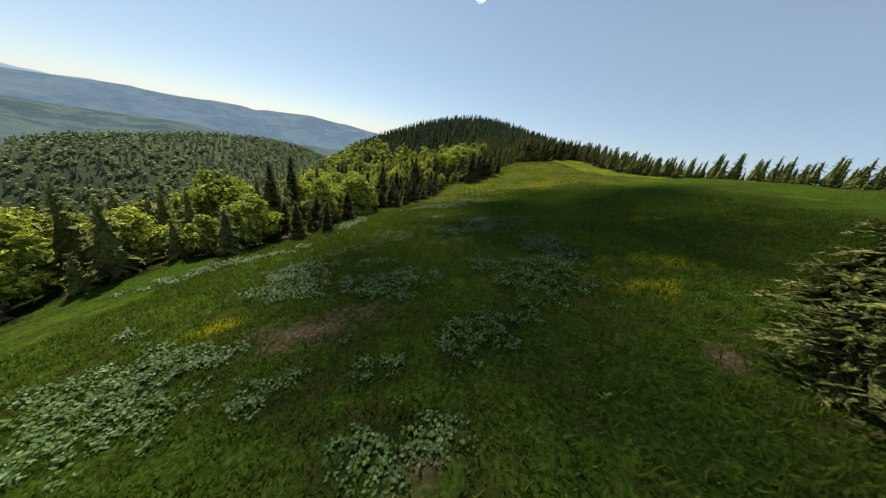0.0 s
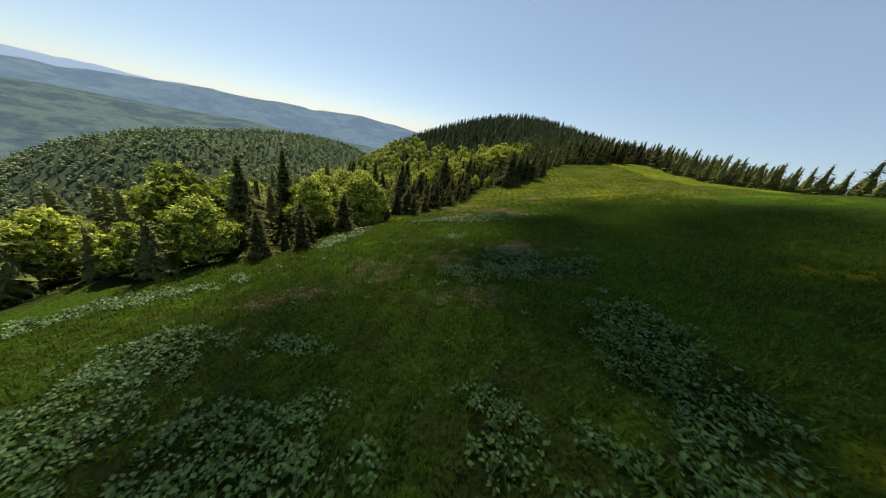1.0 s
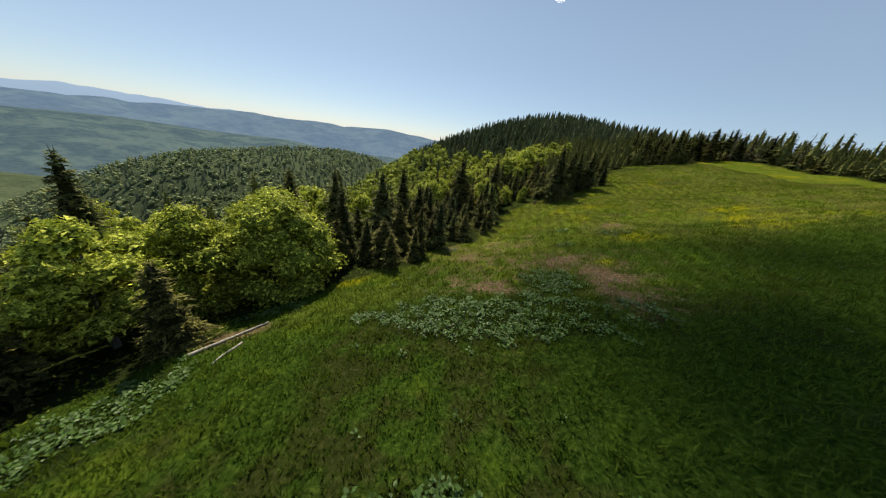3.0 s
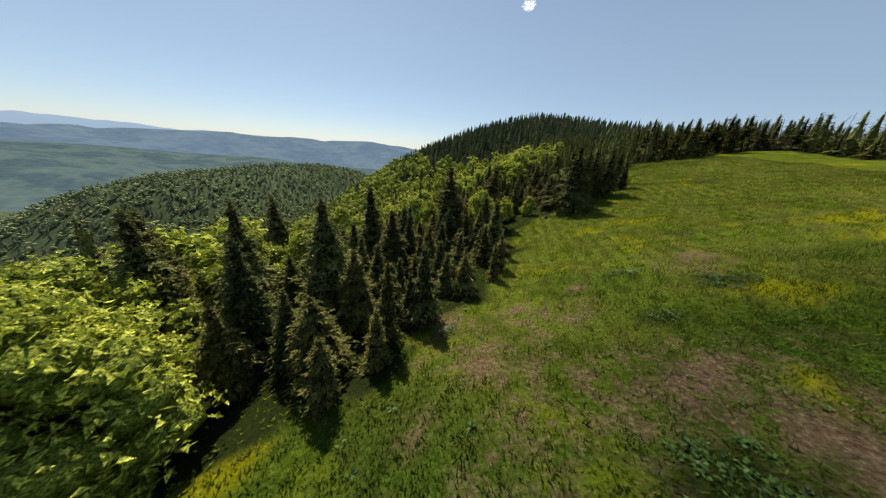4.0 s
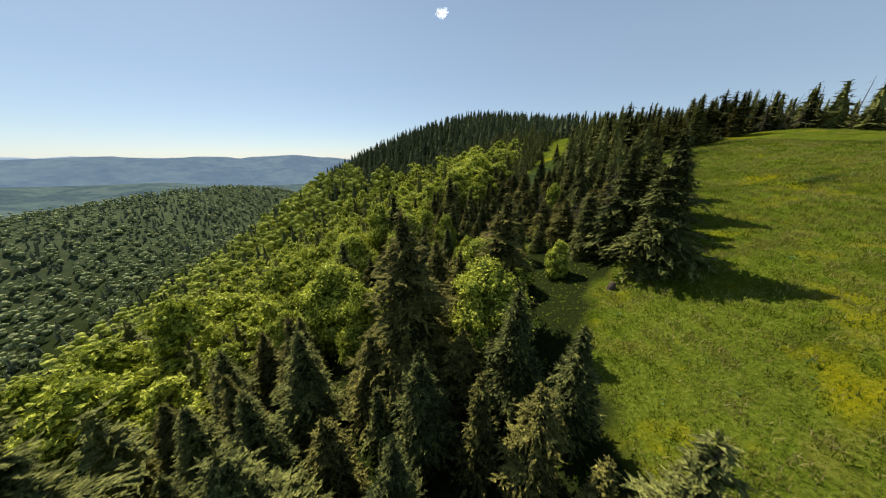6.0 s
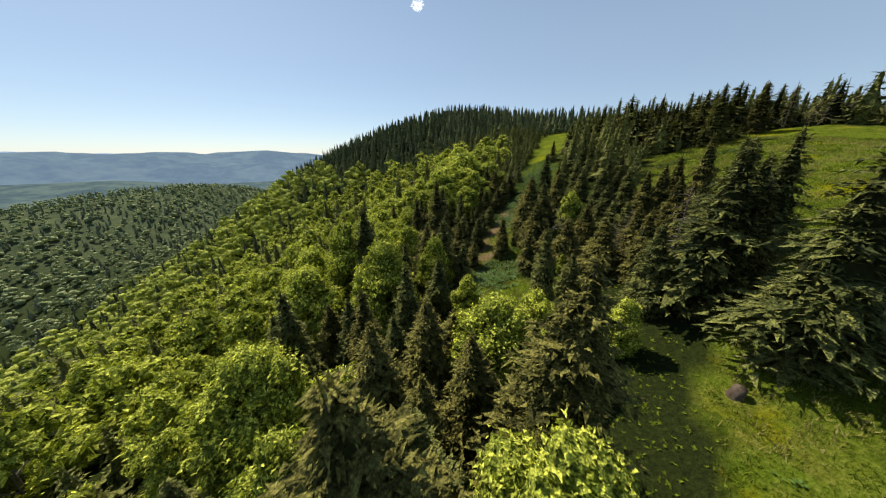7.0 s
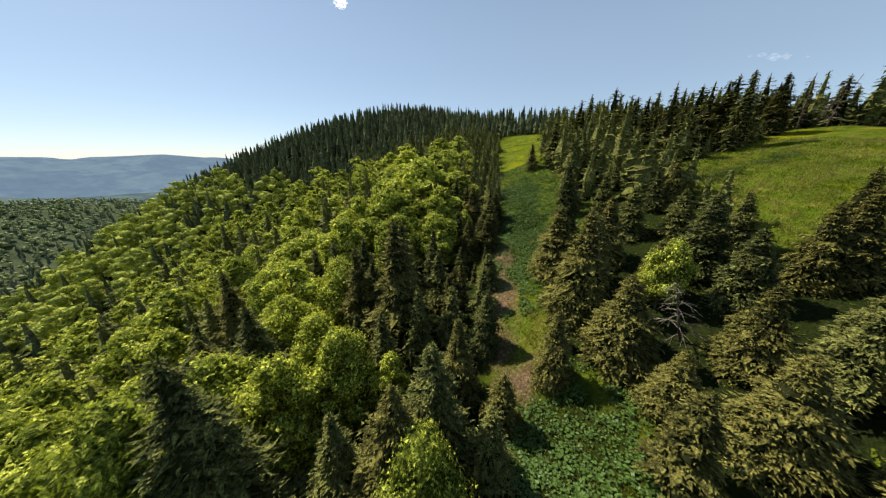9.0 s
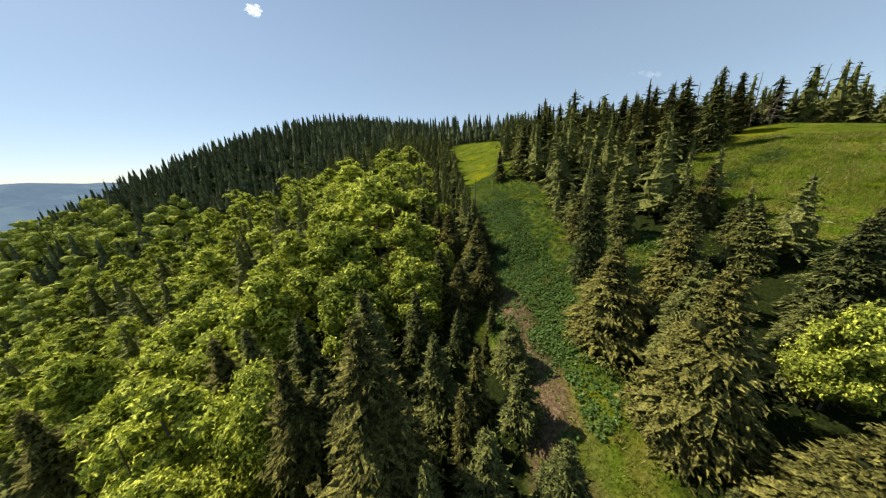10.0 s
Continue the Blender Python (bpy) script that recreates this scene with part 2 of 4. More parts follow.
def height(x, y):
    x, y = np.asarray(x, float), np.asarray(y, float)
    cx, cy = np.clip(x, -160, 120), np.clip(y, -60, 340)
    z = hill(cx, cy)
    out = np.hypot(x - cx, y - cy)
    # beyond the net the land falls to the valley on all sides
    z = z - 0.22 * out + 0.00004 * np.minimum(out, 2700) ** 2
    # the lower wooded spur on the valley side, with its rounded crest
    u, v = (x + 340) * 0.30 + (y - 420) * 0.954, (x + 340) * 0.954 - (y - 420) * 0.30
    z = z + (78 + 0.05 * np.clip(u, -300, 200)) * np.exp(-(u / 300.0) ** 4 - (v / 120.0) ** 2)
    z = np.maximum(z, -235 + 12 * waves(x, y, 900, 3))
    # the eastern rim of the meadow and the crown of the wooded summit stand a little higher
    z = z + 3.9 * smooth(20, 50, x) * smooth(92, 38, y) * smooth(140, 80, x)
    z = z + 3.0 * np.exp(-((x - 45) / 60.0) ** 2 - ((y - 262) / 50.0) ** 2)
    small = smooth(700, 60, np.hypot(x, y - 80))
    return z + small * (0.10 * waves(x, y, 7, 1) + 0.22 * waves(x, y, 19, 2))


def inside(x, y, poly):
    x, y = np.asarray(x, float), np.asarray(y, float)
    hit = np.zeros(x.shape, bool)
    for (x0, y0), (x1, y1) in zip(poly, poly[1:] + poly[:1]):
        if y0 != y1:
            hit ^= ((y0 > y) != (y1 > y)) & (x < (x1 - x0) * (y - y0) / (y1 - y0) + x0)
    return hit


MEADOW = [(-60, -60), (-30, 8), (-26, 18), (-18.6, 22.7), (-11.5, 28.5), (-10.8, 33), (-12.5, 40.5), (-8.5, 47.5), (-5, 52),
          (-3, 57), (0, 61.5), (1.5, 68), (2.6, 77), (4.6, 80), (7.5, 80.6), (8.5, 83.0), (13, 84.0), (19.5, 90), (19, 101), (24.7, 105.5), (29, 110), (40, 110),
          (53, 109), (56, 100), (57, 80), (60, 60), (62, 30), (62, -60)]
CLEARING = [(-2, 86), (-2, 92), (0, 97), (3, 103), (6, 109), (9.5, 113), (14.5, 121), (20, 131), (33, 153), (42, 168), (50, 160),
            (44, 146), (31, 133), (23, 120), (17, 112.5), (20, 109), (17.5, 104.5), (11.5, 106.4), (7, 102.4), (5.4, 97), (5, 90), (2, 86)]
SPUR_RIDE = [(-338, 500), (-330, 470), (-362, 400), (-405, 330), (-425, 250), (-440, 250), (-418, 340), (-374, 405), (-344, 470)]


def open_land(x, y):
    wx, wy = x + 0.9 * waves(x, y, 6, 11), y + 0.9 * waves(x, y, 6, 12)
    return inside(wx, wy, MEADOW) | inside(wx, wy, CLEARING) | inside(wx, wy, SPUR_RIDE)


def ellipses(x, y, list_of, jag=0.35, seed=5):
    """1 inside any of the ellipses (x, y, half-axes, turn), with ragged rims."""
    v = np.zeros(np.shape(x))
    for k, (cx, cy, a, b, turn) in enumerate(list_of):
        c, s = math.cos(radians(turn)), math.sin(radians(turn))
        u, w = ((x - cx) * c + (y - cy) * s) / a, (-(x - cx) * s + (y - cy) * c) / b
        v = np.maximum(v, smooth(1.25, 0.75, np.hypot(u, w) + jag * waves(x, y, 2.2, seed + k)))
    return v


# bare, trodden soil: x, y, half-axes, turn
BARE = [(8.0, 47.8, 1.1, 1.6, 20), (6.9, 44.5, 0.7, 2.0, 10), (1.0, 44.4, 1.3, 0.8, 0), (-1.2, 51, 1.0, 0.6, 0), (5.8, 50.2, 1.4, 0.7, 30),
        (-10.3, 39.0, 0.6, 1.8, -30), (0.6, 55.9, 0.6, 0.7, 10), (12.7, 62.2, 1.6, 0.7, 0), (4.0, 57.7, 0.4, 0.35, 0), (-3.9, 55.5, 0.7, 1.6, 20),
        (5.9, 30.6, 1.2, 0.9, 20), (5.2, 104.9, 1.2, 2.6, -25), (8.2, 109.6, 0.9, 1.8, -25), (2.9, 102.2, 0.9, 2.2, -15), (2.4, 98.8, 2.0, 0.6, 10), (-0.9, 91.0, 0.5, 0.9, 0), (0.7, 3.2, 0.5, 0.5, 0),
        (-4.8, 9.0, 0.9, 0.5, 0), (9.7, 6.3, 0.9, 0.3, -25), (0.6, 27.4, 0.7, 0.4, 0)]
# thin turf with last year's dead leaves
LITTER = [(-3.0, 10.2, 1.6, 0.9, 10), (-6.4, 21.0, 2.6, 1.0, 30), (2.6, 21.5, 2.0, 1.0, 0), (-2.2, 31.5, 2.2, 1.0, 20), (4.6, 49.6, 5.4, 2.4, 12), (8.2, 45.6, 2.0, 3.4, 10), (0.6, 45.2, 2.6, 1.5, 0), (-0.8, 51.6, 2.6, 1.3, 0), (1.5, 54.6, 2.4, 1.6, 0), (11.5, 60.5, 3.2, 1.6, 20),
          (5.5, 30.0, 3.0, 2.2, 0), (0.8, 27.0, 2.2, 1.4, 0), (-3.2, 24.5, 2.0, 1.6, 0), (-5.0, 8.8, 1.8, 1.0, 0), (7.0, 24.6, 2.0, 1.6, 0), (-3.6, 56.5, 1.4, 3.4, 25)]
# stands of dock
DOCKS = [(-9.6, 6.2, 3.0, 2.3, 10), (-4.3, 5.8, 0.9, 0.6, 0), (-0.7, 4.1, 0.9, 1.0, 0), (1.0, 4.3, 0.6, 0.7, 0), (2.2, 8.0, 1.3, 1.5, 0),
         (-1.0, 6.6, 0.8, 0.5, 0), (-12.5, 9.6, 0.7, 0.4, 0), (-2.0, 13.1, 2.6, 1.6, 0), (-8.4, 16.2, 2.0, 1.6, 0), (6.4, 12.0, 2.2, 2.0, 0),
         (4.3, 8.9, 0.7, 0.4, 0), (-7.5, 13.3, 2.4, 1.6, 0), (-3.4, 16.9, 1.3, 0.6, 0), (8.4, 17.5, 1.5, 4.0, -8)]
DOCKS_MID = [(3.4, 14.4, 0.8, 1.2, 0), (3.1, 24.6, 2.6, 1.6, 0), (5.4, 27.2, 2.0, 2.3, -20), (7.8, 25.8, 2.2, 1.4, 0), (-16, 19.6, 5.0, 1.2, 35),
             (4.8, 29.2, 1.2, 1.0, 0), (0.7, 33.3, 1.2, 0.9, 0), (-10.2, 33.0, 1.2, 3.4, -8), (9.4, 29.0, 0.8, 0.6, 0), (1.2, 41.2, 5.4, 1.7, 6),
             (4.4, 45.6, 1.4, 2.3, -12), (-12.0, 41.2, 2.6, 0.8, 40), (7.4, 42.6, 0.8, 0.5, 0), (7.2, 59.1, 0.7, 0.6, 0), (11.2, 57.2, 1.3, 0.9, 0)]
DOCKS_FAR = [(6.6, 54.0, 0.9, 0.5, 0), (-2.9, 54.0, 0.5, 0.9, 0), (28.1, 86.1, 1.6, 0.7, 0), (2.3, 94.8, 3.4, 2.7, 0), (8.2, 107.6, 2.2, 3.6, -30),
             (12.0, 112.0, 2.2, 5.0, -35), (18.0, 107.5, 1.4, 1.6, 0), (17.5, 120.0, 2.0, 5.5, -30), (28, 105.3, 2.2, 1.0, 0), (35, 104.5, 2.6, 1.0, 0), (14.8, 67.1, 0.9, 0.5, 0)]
# buttercups and yellowed grass; on the lower meadow also sunlit flecks painted yellow
YELLOW = [(9.5, 11.0, 1.6, 0.8, -20), (13.6, 14.0, 2.4, 0.8, -10), (27.3, 89.5, 2.2, 1.0, 0), (8.8, 70.6, 1.2, 0.9, 0), (13.1, 71.6, 1.6, 0.9, 0), (12.0, 55.7, 1.4, 1.0, 0), (25.9, 66.8, 2.4, 1.0, 0),
          (23.7, 59.5, 2.6, 1.0, 0), (8.7, 50.1, 0.7, 0.5, 0), (14.3, 71.3, 1.6, 1.0, 0), (-9.0, 46.6, 1.0, 1.2, 0), (-9.0, 9.8, 1.0, 0.8, 0),
          (24.4, 62.7, 2.0, 1.6, 0), (22.1, 26.2, 1.8, 0.8, 0), (30.1, 26.7, 2.2, 0.9, 0), (7.6, 13.2, 0.6, 0.7, 0)]


def line(a, b, step, grow, reach_low, reach_high):
    """Positions with an even step from a to b that widens outwards to the reaches."""
    core = list(np.arange(a, b + 1e-6, step))
    s, v = step, b
    while v < reach_high:
        s *= grow
        v += s
        core.append(min(v, reach_high))
    s, v = step, a
    while v > reach_low:
        s *= grow
        v -= s
        core.insert(0, max(v, reach_low))
    return np.array(core)


def mesh_of(name, verts, faces, mat, smooth_shade=True, inner=None):
    """A mesh from arrays; faces all have the same number of corners. inner: a second material and which faces take it."""
    me = bpy.data.meshes.new(name)
    verts, faces = np.asarray(verts, np.float32), np.asarray(faces, np.int32)
    n, k = faces.shape
    me.vertices.add(len(verts))
    me.vertices.foreach_set("co", verts.ravel())
    me.loops.add(n * k)
    me.loops.foreach_set("vertex_index", faces.ravel())
    me.polygons.add(n)
    me.polygons.foreach_set("loop_start", np.arange(n, dtype=np.int32) * k)
    me.update(calc_edges=True)
    me.polygons.foreach_set("use_smooth", np.full(n, smooth_shade))
    me.materials.append(mat)
    if inner:
        me.materials.append(inner[0])
        me.polygons.foreach_set("material_index", np.asarray(inner[1], np.int32))
    me.validate()
    return me


def grid_faces(nx, ny):
    i, j = np.meshgrid(np.arange(nx - 1), np.arange(ny - 1), indexing="ij")
    a = (i * ny + j).ravel()
    return np.stack([a, a + ny, a + ny + 1, a + 1], 1)


def build_ground():
    gx, gy = line(-30, 40, 0.9, 1.09, -4700, 4700), line(0, 126, 0.9, 1.09, -4700, 4700)
    x, y = [v.ravel() for v in np.meshgrid(gx, gy, indexing="ij")]
    me = mesh_of("ground", np.stack([x, y, height(x, y)], 1), grid_faces(len(gx), len(gy)), GROUND)
    opened = open_land(x, y).astype(float)
    dry = smooth(-8, 8, y - np.clip(50 + 0.5 * x, 45, 58) + 5 * waves(x, y, 11, 21))
    far = smooth(150, 420, np.hypot(x, y - 100))
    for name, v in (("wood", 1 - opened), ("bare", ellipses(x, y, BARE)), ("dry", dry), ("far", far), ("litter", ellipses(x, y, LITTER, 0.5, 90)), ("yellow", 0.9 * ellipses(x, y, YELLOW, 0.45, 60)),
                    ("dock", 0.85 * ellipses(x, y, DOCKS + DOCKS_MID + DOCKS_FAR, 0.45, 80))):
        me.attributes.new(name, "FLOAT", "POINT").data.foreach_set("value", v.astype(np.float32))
    tagged(new("ground", me), "grassy mountain ridge falling to a wooded valley", "ground", kind="structure")


build_ground()

# ---------------------------------------------------------------- distance: valley and mountain ranges
def build_range(name, label, distance, az0, az1, crest, foot, depth, mat, seed, rough):
    """A range of mountains round the view: crest(azimuth) in metres above sea of the eye, foot on the valley floor."""
    az = np.radians(np.linspace(az0, az1, 220))
    r = np.linspace(0, 1, 26)
    a, s = [v.ravel() for v in np.meshgrid(az, r, indexing="ij")]
    d = distance + depth * s
    x, y = np.sin(a) * d, np.cos(a) * d
    fold = 1 + rough * waves(x, y, depth * 0.8, seed) + 0.5 * rough * waves(x, y, depth * 0.25, seed + 1)
    top = crest(np.degrees(a)) + 5 * waves(x, y, depth * 0.5, seed + 2)
    z = foot + (top - foot) * np.sin(np.minimum(s * fold, 1.0) * math.pi / 2) ** 1.3
    me = mesh_of(name, np.stack([x, y, z], 1), grid_faces(len(az), len(r)), mat)
    return tagged(new(name, me), label, "mountains", kind="structure")


def crest_valley(a):
    return np.interp(a, [-120, -66, -59, -50, -42, -34, -20, 25], [-95, -103, -122, -137, -156, -200, -222, -222]) - 5 * np.sin(a * 0.35)


def crest_middle(a):
    rise = np.interp(a, [-120, -69, -61, -56, -51, -46, -42, -38, -30, -24, -19, -14, 0, 30], [-0.6, -0.5, -0.05, 0.0, 0.1, 0.5, 0.2, 0.3, 0.4, 0.6, 0.2, -0.3, -1, -1])
    return 4 + 4100 * np.tan(np.radians(rise))


def crest_far(a):
    rise = np.interp(a, [-120, -72, -67, -65, -62, -56, -52, -49, -44, -30, 0], [0.5, 0.2, 0.5, 0.85, 0.7, 0.55, 0.15, 0.4, 0.2, 0.1, -1])
    return 4 + 4700 * np.tan(np.radians(rise))


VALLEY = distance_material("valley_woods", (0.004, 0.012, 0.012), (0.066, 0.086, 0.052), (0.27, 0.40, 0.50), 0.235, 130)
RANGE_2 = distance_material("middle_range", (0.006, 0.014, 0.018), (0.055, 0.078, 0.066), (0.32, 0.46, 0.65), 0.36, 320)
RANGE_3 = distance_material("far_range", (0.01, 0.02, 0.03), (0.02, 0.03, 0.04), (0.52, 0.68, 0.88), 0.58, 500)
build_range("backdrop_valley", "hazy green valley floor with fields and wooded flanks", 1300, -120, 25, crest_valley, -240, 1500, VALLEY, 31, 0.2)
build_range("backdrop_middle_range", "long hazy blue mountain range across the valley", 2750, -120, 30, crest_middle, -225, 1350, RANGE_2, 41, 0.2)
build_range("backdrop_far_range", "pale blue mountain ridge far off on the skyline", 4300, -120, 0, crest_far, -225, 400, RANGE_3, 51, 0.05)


def build_cloud(name, label, az, el, distance, wide, high, puffs, seed, stretch, strength, dense):
    """A small white cloud: many overlapping soft puffs."""
    r = np.random.RandomState(seed)
    m, nt, b = material(name + "_white")
    b.inputs["Base Color"].default_value = (0.9, 0.92, 0.95, 1)
    b.inputs["Roughness"].default_value = 1.0
    # the puffs glow by themselves, in place of sunlight scattered in them
    b.inputs["Emission Color"].default_value = (0.92, 0.95, 1.0, 1)
    b.inputs["Emission Strength"].default_value = strength
    n = node(nt, "ShaderNodeTexNoise", Scale=0.045, Detail=5.0, Roughness=0.65)
    nt.links.new(place(nt), n.inputs["Vector"])
    nt.links.new(ramp(nt, n.outputs["Fac"], [(0.42, (0, 0, 0)), (0.68, (dense, dense, dense))]), b.inputs["Alpha"])
    bm = bmesh.new()
    for k in range(puffs):
        s = r.normal(0, 0.42, 3)
        size = (0.16 + 0.18 * r.rand()) * high * (1.2 - min(1.0, abs(s[0])))
        at = Matrix.Translation((s[0] * wide * 0.6, s[1] * high * 0.5, s[2] * high * 0.5 + stretch * s[0] * wide * 0.5))
        bmesh.ops.create_icosphere(bm, subdivisions=2, radius=max(size, 2.0), matrix=at @ Matrix.Diagonal((1.5, 1, 0.8, 1)))
    for f in bm.faces:
        f.smooth = True
    me = bpy.data.meshes.new(name)
    bm.to_mesh(me)
    bm.free()
    me.materials.append(m)
    ob = tagged(new(name, me), label, "cloud", kind="structure")
    a, e = radians(az), radians(el)
    ob.matrix_world = pose(distance * math.sin(a) * math.cos(e), distance * math.cos(a) * math.cos(e), distance * math.sin(e), 0, 0, -az)
    ob.visible_shadow = False


build_cloud("backdrop_cloud", "small white fair-weather cloud in a blue sky", 2.75, 22.3, 3000, 100, 66, 34, 3, 0.25, 0.45, 0.55)
build_cloud("backdrop_wisp", "thin wisp of white cloud in a blue sky", 65.0, 11.6, 3000, 300, 50, 9, 8, -0.35, 0.6, 0.13)


def build_shading_cloud(x, y, distance, half_x, half_y, turn):
    """A fair-weather cloud between the sun and the lower meadow, high above and out of sight; its shade drifts over the grass."""
    r = np.random.RandomState(12)
    m, nt, b = material("cumulus_white")
    b.inputs["Base Color"].default_value = (0.9, 0.92, 0.95, 1)
    b.inputs["Roughness"].default_value = 1.0
    nt.links.new(ramp(nt, grain(nt, 9.0, 4, 0.6), [(0.30, (0.0, 0.0, 0.0)), (0.58, (0.155, 0.155, 0.155))]), b.inputs["Alpha"])
    bm = bmesh.new()
    for k in range(125):
        a, q = r.uniform(0, 6.28), math.sqrt(r.uniform(0, 1))
        at = Matrix.Translation((half_x * q * math.cos(a), half_y * q * math.sin(a), r.uniform(0, 8) * (1.1 - q)))
        bmesh.ops.create_icosphere(bm, subdivisions=2, radius=r.uniform(3.5, 6.5) * (1.25 - 0.55 * q), matrix=at @ Matrix.Diagonal((1.2, 1.2, 0.6, 1)))
    for f in bm.faces:
        f.smooth = True
    me = bpy.data.meshes.new("backdrop_cumulus")
    bm.to_mesh(me)
    bm.free()
    me.materials.append(m)
    ob = tagged(new("backdrop_cumulus", me), "fair-weather cumulus cloud in a blue sky", "cloud", kind="structure")
    ob.matrix_world = Matrix.Translation(Vector((x, y, -2)) + sun_way * distance) @ pose(0, 0, 0, 0, 0, turn)


build_shading_cloud(16.5, 26.0, 700, 26.0, 31.0, -20)

# ---------------------------------------------------------------- trees
def tube(points, radii, sides=6):
    """A bent, tapering stem; returns vertices and quads."""
    verts, faces = [], []
    ang = np.arange(sides) * 2 * math.pi / sides
    for p, r in zip(points, radii):
        for a in ang:
            verts.append((p[0] + r * math.cos(a), p[1] + r * math.sin(a), p[2]))
    for k in range(len(points) - 1):
        for s in range(sides):
            t = (s + 1) % sides
            faces.append((k * sides + s, k * sides + t, (k + 1) * sides + t, (k + 1) * sides + s))
    return np.array(verts, float), np.array(faces, int)


def sprays(base, along, width_way, length, width, sag):
    """Leaf sprays: pointed, folded four-cornered blades. All arguments are arrays, one row each."""
    mid = base + along * (length * 0.45)[:, None]
    tip = base + along * length[:, None]
    tip[:, 2] -= sag
    left = mid + width_way * (width / 2)[:, None]
    right = mid - width_way * (width / 2)[:, None]
    left[:, 2] -= sag * 0.35
    right[:, 2] -= sag * 0.35
    verts = np.stack([base, left, tip, right], 1).reshape(-1, 3)
    return verts, np.arange(len(verts)).reshape(-1, 4)


def unit(v):
    return v / (np.linalg.norm(v, axis=-1, keepdims=True) + 1e-9)


def join(parts):
    vs, fs, n = [], [], 0
    for v, f in parts:
        vs.append(v)
        fs.append(f + n)
        n += len(v)
    return np.concatenate(vs), np.concatenate(fs)


def thirds(v, f):
    """The same mesh in triangles."""
    return v, f if f.shape[1] == 3 else np.concatenate([f[:, [0, 1, 2]], f[:, [0, 2, 3]]])


def tufts_of(base, along, width_way, length, width, sag):
    """Small pointed sprays of needles or leaves, one triangle each."""
    tip = base + along * length[:, None]
    tip[:, 2] -= sag
    half = width_way * (width / 2)[:, None]
    verts = np.stack([base - half, base + half, tip], 1).reshape(-1, 3)
    return verts, np.arange(len(verts)).reshape(-1, 3)


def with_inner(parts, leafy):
    """Joined parts in triangles, and which faces belong to the shaded inside: those after the first leafy parts."""
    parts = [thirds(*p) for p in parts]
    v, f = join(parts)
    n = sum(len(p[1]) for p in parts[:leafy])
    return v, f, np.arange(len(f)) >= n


def cone_reach(s, spread):
    return spread * (1 - s) ** 0.92 * np.minimum(1.0, 0.62 + 2.6 * s) + 0.05


def spruce_crown(seed, h, spread, gap, per, blades, ragged=0.22, low=0.04, fill=0.34, rings=8, sides=6, tuft=0.2, leader=4, bough=0.9, sparse=0.0, plate=1.0):
    """Tiers of drooping boughs on a stem of height h: each bough is a folded fan, fringed and topped with small hanging sprays."""
    r = np.random.RandomState(seed)
    rows = []
    z = h * low
    while z < h * 0.965:
        s = (z - h * low) / (h * (1 - low))
        reach = cone_reach(s, spread) * (1 + ragged * r.uniform(-1, 1))
        n = max(3, int(round(per * (0.55 + 0.5 * (1 - s)))))
        turn = r.uniform(0, 6.28)
        for k in range(n):
            if r.uniform() < sparse:
                continue
            rows.append((turn + (k + r.uniform(-0.3, 0.3)) * 6.283 / n, reach * r.uniform(1 - 1.4 * ragged, 1 + 0.7 * ragged), s, z + gap * r.uniform(-0.45, 0.45)))
        z += gap * (0.45 + 0.75 * (1 - s)) * r.uniform(0.85, 1.15)
    a, L, s, z = np.array(rows).T
    n = len(a)
    out = np.stack([np.cos(a), np.sin(a), 0 * a], 1)
    side = np.stack([-out[:, 1], out[:, 0], 0 * a], 1)
    rise = 0.42 * s - 0.20 + r.uniform(-0.08, 0.08, n)
    way = out.copy()
    way[:, 2] = rise
    root = out * 0.02
    root[:, 2] = z + 0.10 * L
    parts = [sprays(root, way, side + np.array([0, 0, 1.0]) * r.uniform(-0.2, 0.2, n)[:, None], L * bough, plate * L * r.uniform(0.50, 0.75, n) * (0.8 + 0.5 * s), L * (0.10 + 0.22 * (1 - s)) * r.uniform(0.6, 1.3, n))]
    if blades:
        m = np.maximum(2, np.round(blades * (0.25 + 0.75 * L / spread))).astype(int)
        i = np.repeat(np.arange(n), m)
        k = len(i)
        f = r.uniform(0.25, 1.0, k) ** 0.7
        sgn = r.choice([-1.0, 1.0], k)
        across = sgn * r.uniform(0, 1, k) * 0.30 * np.sin(np.minimum(1, 1.25 - f) * 1.9)
        base = out[i] * (L[i] * f * bough)[:, None] + side[i] * (L[i] * across)[:, None]
        base[:, 2] = z[i] + 0.10 * L[i] + L[i] * (rise[i] * f - (0.10 + 0.22 * (1 - s[i])) * f * f) - 0.35 * L[i] * np.abs(across) + 0.05 * tuft
        go = out[i] * r.uniform(0.2, 1.0, k)[:, None] + side[i] * (sgn * r.uniform(0.0, 0.9, k))[:, None]
        go[:, 2] = r.uniform(-0.55, 0.5, k)
        go = unit(go)
        wide = np.cross(go, np.array([0, 0, 1.0]))
        wide[:, 2] += r.uniform(-0.7, 0.7, k)
        ll = tuft * (0.45 + 0.55 * np.minimum(1, L[i] / spread * 1.3)) * r.uniform(0.6, 1.35, k)
        parts.append(tufts_of(base, go, unit(wide), ll, ll * r.uniform(0.35, 0.62, k), ll * r.uniform(0.05, 0.4, k)))
    k = np.arange(leader) * 6.283 / leader
    up = unit(np.stack([0.12 * np.cos(k), 0.12 * np.sin(k), 0 * k + 1], 1))
    parts.append(tufts_of(np.tile([0, 0, h * 0.93], (leader, 1)), up, np.stack([-np.sin(k), np.cos(k), 0 * k], 1),
                          np.full(leader, h * 0.07 + 0.1), np.full(leader, 0.016 * h), np.zeros(leader)))
